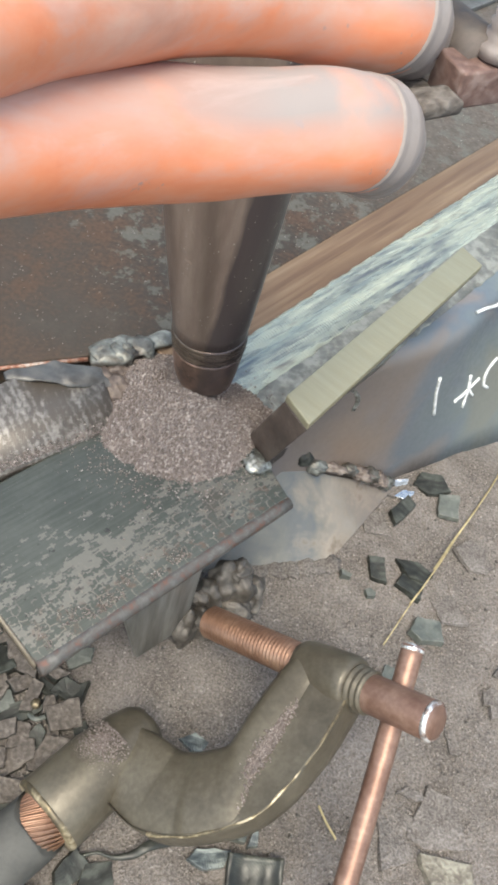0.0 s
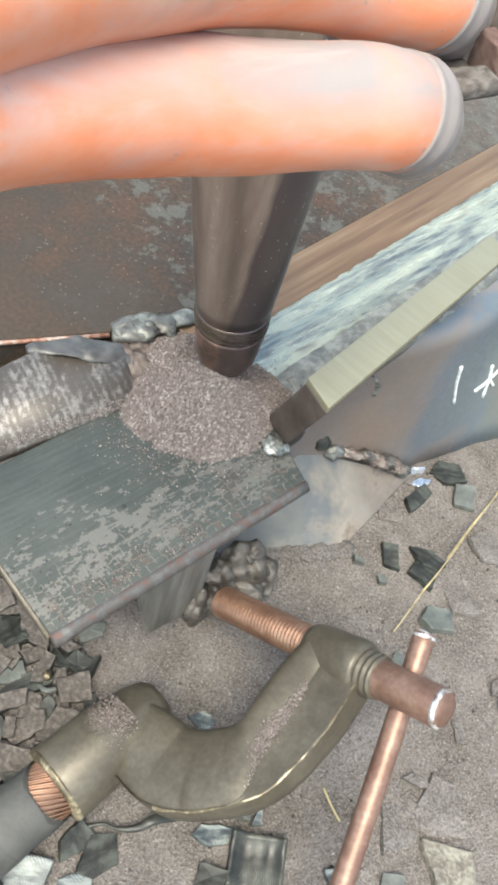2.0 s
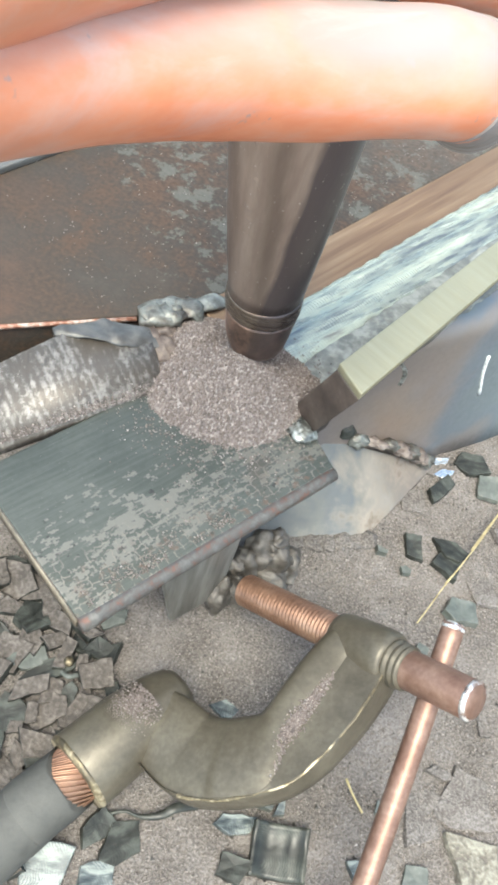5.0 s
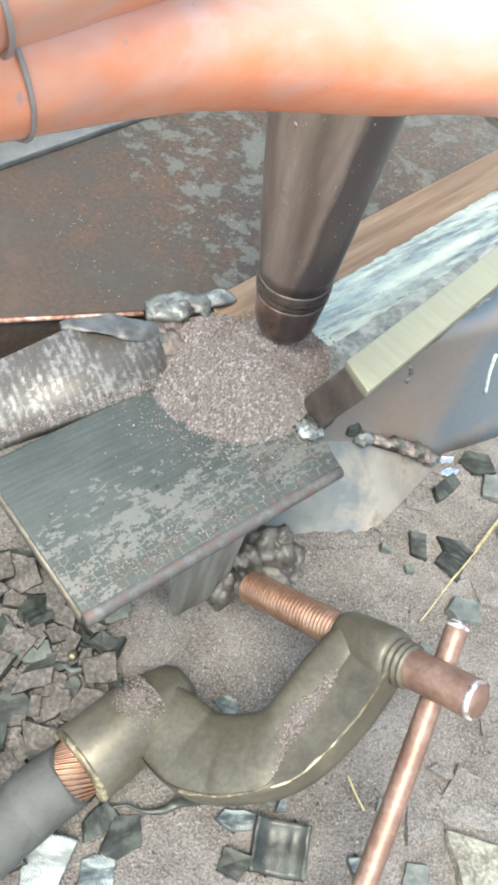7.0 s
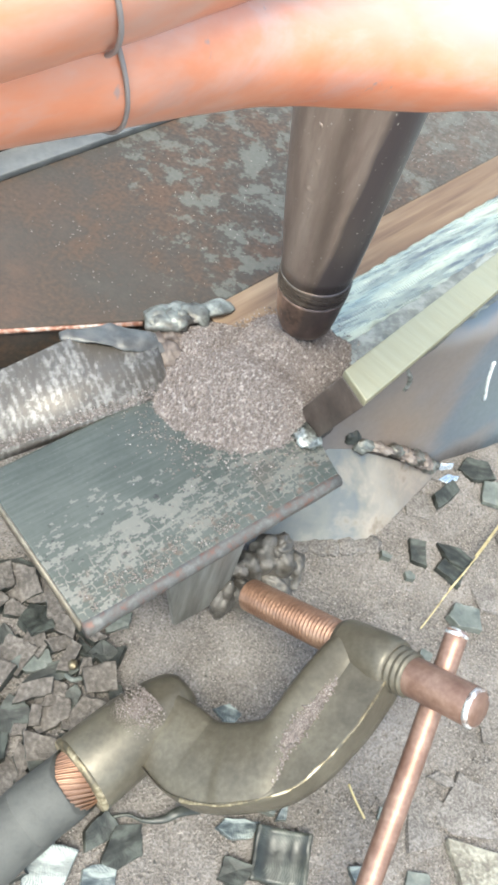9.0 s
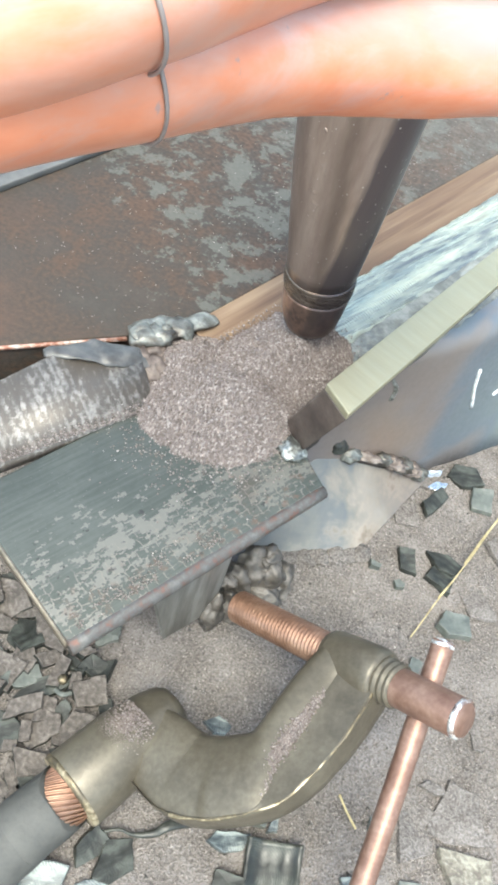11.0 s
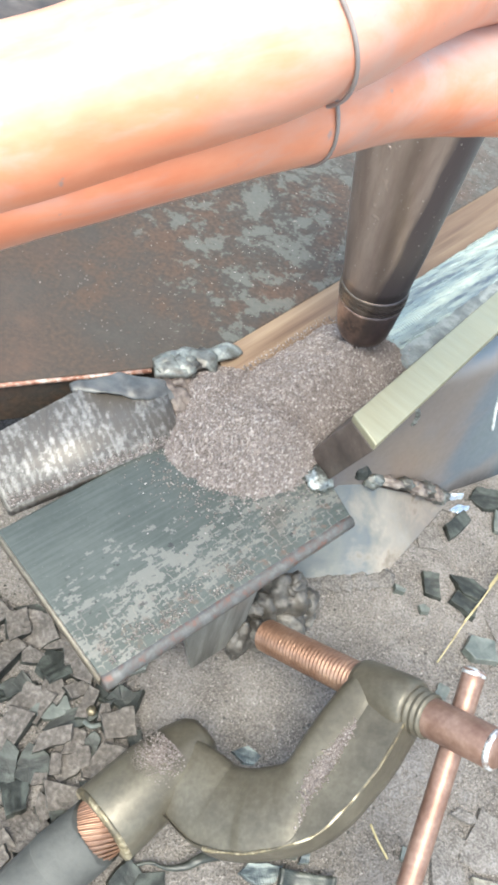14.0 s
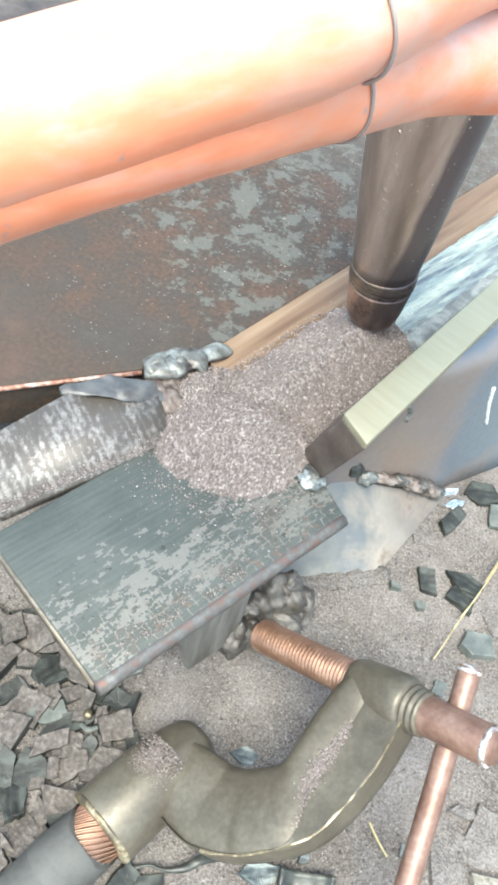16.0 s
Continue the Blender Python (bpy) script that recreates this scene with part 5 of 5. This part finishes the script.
def build_chips():
    kinds = {"d": (M_slag, "sharp black glassy chip of welding slag on the ground"), "g": (M_slag_green, "grey-green chip of welding slag on the ground"), "s": (M_slag_blue, "shiny blue-grey rippled chip of welding slag on the ground"),
             "u": (M_slag_dusty, "dust-covered chip of welding slag on the ground"), "y": (M_stone, "rough yellowish stone half buried in the dust"), "b": (M_bright, "bright splash of metal on the ground")}
    # x, y, half-width, half-length, turn, kind
    by_scrap = [(104, -107, 5, 8, 20, "d"), (126, -102, 9, 5, -25, "d"), (124, -111, 8, 6, -20, "d"), (130, -37, 9, 7, 10, "d"), (114, -63, 5, 11, -30, "d"), (111, -41, 5, 2, 25, "b"), (115, -49, 5, 2.2, 30, "b"),
                (100, -77, 8, 7, 20, "u"), (144, -50, 8, 9, 0, "g"), (86, -117, 4, 2, 0, "g"), (136, -137, 9, 7, 15, "g"), (147, -119, 9, 9, 20, "u"), (160, -79, 10, 9, 0, "u")]
    by_bar = [(110, -248, 2.5, 4, 0, "g"), (130, -270, 6, 5, 0, "g"), (105, -275, 3, 6, 30, "s"), (148, -232, 14, 11, 15, "u"), (155, -256, 13, 12, 10, "y"), (128, -246, 9, 12, 25, "u")]
    under_clamp = [(56, -262, 6, 4, 0, "g"), (48, -274, 8, 4, 20, "s"), (52, -290, 7, 5, 5, "d"), (4, -295, 8, 7, 40, "d"), (-6, -292, 5, 9, -35, "d"), (2, -311, 8, 8, 25, "s"), (-22, -313, 10, 14, 10, "s"), (30, -228, 5, 4, 0, "s"), (66, -262, 2, 4, 0, "s")]
    by_tab = [(-77, -230, 7, 4, -30, "d"), (-62, -236, 9, 4, 40, "g"), (-53, -239, 11, 4, 38, "d"), (-57, -249, 10, 3.5, 38, "u"), (-60, -262, 8, 7, 30, "d"), (-45, -255, 8, 8, 20, "u"), (-29, -250, 7, 8, 10, "u"),
              (-32, -233, 9, 7, 25, "u"), (-40, -246, 4, 6, 0, "d"), (-22, -238, 4, 6, 30, "d"), (-35, -205, 7, 5, 20, "g"), (-54, -287, 12, 11, 60, "u"), (-43, -270, 11, 6, 10, "u"), (-71, -266, 5, 8, 10, "d"), (-84, -204, 9, 8, 30, "u"), (-70, -203, 9, 7, 10, "u"), (-88, -195, 10, 3, 10, "d"), (-31, -264, 5, 2.5, -20, "d")]
    rows = by_scrap + by_bar + under_clamp + by_tab
    rnd = random.Random(11)

    def strew(row):
        if all((row[0] - q[0]) ** 2 + (row[1] - q[1]) ** 2 > (0.5 * (max(row[2:4]) + max(q[2:4]))) ** 2 for q in rows):
            rows.append(row)

    for _ in range(260):
        strew((rnd.uniform(-140, -62), rnd.uniform(-335, -195), rnd.uniform(3, 12), rnd.uniform(4, 11), rnd.uniform(0, 360), rnd.choice("uuuuuuddd")))
    for _ in range(90):
        strew((rnd.uniform(-60, -28), rnd.uniform(-325, -215), rnd.uniform(3, 8), rnd.uniform(3, 8), rnd.uniform(0, 360), rnd.choice("uuuuudd")))
    for _ in range(26):
        strew((rnd.uniform(95, 215), rnd.uniform(-330, -20), rnd.uniform(2.5, 6), rnd.uniform(2.5, 6), rnd.uniform(0, 360), rnd.choice("uuuuug")))
    for i, (x, y, w, l, turn, k) in enumerate(rows):
        mat, label = kinds[k]
        if k == "u" and x > 0:
            mat = M_ground
        t = {"b": 0.0015, "y": 0.004, "u": rnd.uniform(0.003, 0.0085) if x < 0 else rnd.uniform(0.0012, 0.0022)}.get(k, rnd.uniform(0.0025, 0.0045))
        ob = link_mesh("slag_chip", chip_mesh(100 + i, w / 1000, l / 1000, t), mat, smooth=False)
        ob.data.materials.append(M_slag if k == "u" and x < 0 else mat)
        tip = 15 if x < 0 and k in "ud" else 6
        ob.matrix_world = pose(x / 1000, y / 1000, -0.0012, rnd.uniform(-tip, tip), rnd.uniform(-tip, tip), turn)
        tagged(ob, label, "slag chip", "slag chips on the ground")
    # a hollow piece of slag, curled up along two sides
    bm = bmesh.new()
    top, low = [], []
    for i in range(13):
        a, b = [], []
        for j in range(13):
            u, w = i / 6 - 1, j / 6 - 1
            edge = 0.0008 * noise.noise(Vector((u * 2.1, w * 2.1, 4)))
            z = 0.002 + 0.0045 * abs(u) ** 3 + 0.003 * max(0.0, w) ** 3 + 0.0016 * math.exp(-((u - 0.1) / 0.35) ** 2) + 0.3 * edge
            a.append(bm.verts.new((u * 0.0118 + edge, w * 0.0105 + edge, z)))
            b.append(bm.verts.new((u * 0.0122 + edge, w * 0.0108 + edge, max(-0.001, z - 0.0055))))
        top.append(a)
        low.append(b)
    for i in range(12):
        for j in range(12):
            bm.faces.new((top[i][j], top[i + 1][j], top[i + 1][j + 1], top[i][j + 1]))
            bm.faces.new((low[i][j], low[i][j + 1], low[i + 1][j + 1], low[i + 1][j]))
        for grid_a, grid_b, f in ((top, low, lambda g, k: g[k][0]), (top, low, lambda g, k: g[k][12]), (top, low, lambda g, k: g[0][k]), (top, low, lambda g, k: g[12][k])):
            bm.faces.new((f(grid_a, i), f(grid_a, i + 1), f(grid_b, i + 1), f(grid_b, i)))
    ob = link_mesh("slag_shell", bm, M_slag_rippled)
    ob.matrix_world = pose(0.0695, -0.2785, -0.0005, 4, -3, 8)
    tagged(ob, "hollow black piece of slag with curved weld ripples inside", "slag chip", "slag chips on the ground")
    # a curl of blued metal beside the clamp
    path = smooth_path([mm(-4, -287, 1.5), mm(2, -284, 3), mm(9, -284, 2), mm(17, -281, 3), mm(22, -277, 5), mm(30, -272, 3)], 8)
    wide = [0.0008 + 0.0017 * max(0.0, i / len(path) - 0.35) * (1.4 - i / len(path)) * 3 for i in range(len(path))]
    ob = link_mesh("metal_curl", sweep(path, wide, [0.0011] * len(path), Vector((0, 0, 1)), 12, 2.0, None, 0.0007), M_slag_rippled)
    tagged(ob, "thin curl of blued spatter metal on the ground", "metal scrap")
    ob = link_mesh("brass_droplet", blob(mm(-44.6, -233, 4), (0.0024, 0.0024, 0.0022), 5, None, 0.2), M_brass_edge)
    tagged(ob, "small shiny brass droplet among the slag", "metal droplet")
    path = smooth_path([mm(-46, -238, 3), mm(-42, -239.5, 4.5), mm(-38.5, -237, 3.5)], 8)
    ob = link_mesh("slag_sliver", sweep(path, [0.0012] * len(path), [0.0008] * len(path), Vector((0, 0, 1)), 10, 2.0, None, 0.0003), M_slag_green)
    tagged(ob, "curved pale green sliver of slag", "slag sliver")


def build_straws():
    for pts, r, strands in (((mm(178, 0, 2), mm(160, -44, 4), mm(147, -73, 5), mm(135, -101, 7), mm(123, -126, 6), mm(112, -151, 1.5)), 0.00038, 3), ((mm(92, -239, 1.2), mm(97, -245, 1.8), mm(103, -251, 1.2)), 0.0006, 1)):
        bm = bmesh.new()
        for k in range(strands):
            fan = [q + mm(0.8 * (k - 1) * math.sin(i * 0.9 + k), 0.5 * (k - 1), 0.4 * k) for i, q in enumerate(pts)]
            tube(fan[: len(fan) - (k if strands > 1 else 0)], r, 6, 6, 0.0003, bm)
        ob = link_mesh("straw", bm, M_straw)
        tagged(ob, "dry yellow stalk of straw on the ground", "straw", "straws")


def build_grit():
    """Loose flux grains strewn over ground, tab and clamp."""
    rnd = random.Random(21)
    bm = bmesh.new()
    for _ in range(80000):
        x, y = rnd.uniform(-0.13, 0.19), rnd.uniform(-0.335, 0.0)
        z = 0.0022 * noise.noise(Vector((x, y, 0)) * 22) + 0.0016 * noise.noise(Vector((x, y, 0)) * 60) - 0.0013
        grain(bm, Vector((x, y, z)), rnd.uniform(0.00022, 0.0006) if rnd.random() < 0.93 else rnd.uniform(0.0006, 0.0011), rnd)
    crumbs = bmesh.new()
    for _ in range(2600):
        x, y = rnd.gauss(-0.075, 0.03), rnd.uniform(-0.33, -0.18)
        if rnd.random() < 0.25:
            x, y = rnd.uniform(-0.05, 0.18), rnd.uniform(-0.33, -0.03)
        z = 0.0022 * noise.noise(Vector((x, y, 0)) * 22) + 0.0016 * noise.noise(Vector((x, y, 0)) * 60) - 0.0012
        grain(crumbs, Vector((x, y, z)), min(0.0013, 0.0003 + rnd.expovariate(1 / 0.0003)), rnd)
    tagged(link_mesh("slag_crumbs", crumbs, M_crumb, smooth=False, normals=False), "small dark crumbs of broken slag in the dust", "slag crumbs", kind="stuff")
    tagged(link_mesh("ground_grit", bm, M_grit, smooth=False, normals=False), "loose brown flux grains strewn over the ground", "grit", kind="stuff")
    bm = bmesh.new()
    for _ in range(900):
        a, b = rnd.random(), 0.05 + abs(rnd.gauss(0, 0.28))
        q = mm(-33, -249, 106.3).lerp(mm(5, -196, 106.3), a) + mm(-13, 9, 0) * b
        if noise.noise(q * 140) > -0.05:
            grain(bm, q, rnd.uniform(0.00025, 0.0005), rnd)
    for _ in range(1500):
        q = mm(rnd.gauss(-20, 19), rnd.gauss(-150, 15), 106.2)
        if q.x * 1000 < 20 and (q.x * 1000 + 35) * 0.81 - (q.y * 1000 + 254) * 0.58 < -4:
            grain(bm, q, rnd.uniform(0.0003, 0.0006), rnd)
    specks = bmesh.new()
    for _ in range(900):
        q = sv(rnd.uniform(-150, 260), 8 - abs(rnd.gauss(0, 60)), 112.2)
        if q.x * 1000 > -150:
            grain(specks, q, rnd.uniform(0.0002, 0.00045), rnd)
    tagged(link_mesh("plate_grit", specks, M_grit, smooth=False, normals=False), "pale flux specks scattered on the rusty plate", "grit", kind="stuff")
    tagged(link_mesh("tab_grit", bm, M_flux, smooth=False, normals=False), "flux grains scattered on the grey tab", "grit", kind="stuff")


build_chips()
build_straws()
build_grit()


# ---- what moves ----
def travel(t):
    return 7.2 * max(0.0, t - 5.0)


def motions():
    times = [0, 4.4, 4.8, 5.2, 5.6, 16]
    for ob in head_things:
        at = ob.location.copy()
        rows = []
        for t in times:
            s = travel(t) if t not in (4.8, 5.2) else (0.1 if t == 4.8 else 1.7)
            rows.append((t, Matrix.Translation(at + SEAM * (s / 1000))))
        walk(ob, rows)
    for ob, s, at, turn in mound_things:
        arrive = 5.0 + (s - 4) / 7.2
        keys = [(0.0, 24.0), (arrive - 1.6, 24.0), (arrive, 3.0), (arrive + 1.4, 0.0), (19.0, 0.0)]
        walk(ob, [(t, Matrix.Translation(at - mm(0, 0, d)) @ pose(0, 0, 0, 0, 0, turn)) for t, d in keys])


motions()
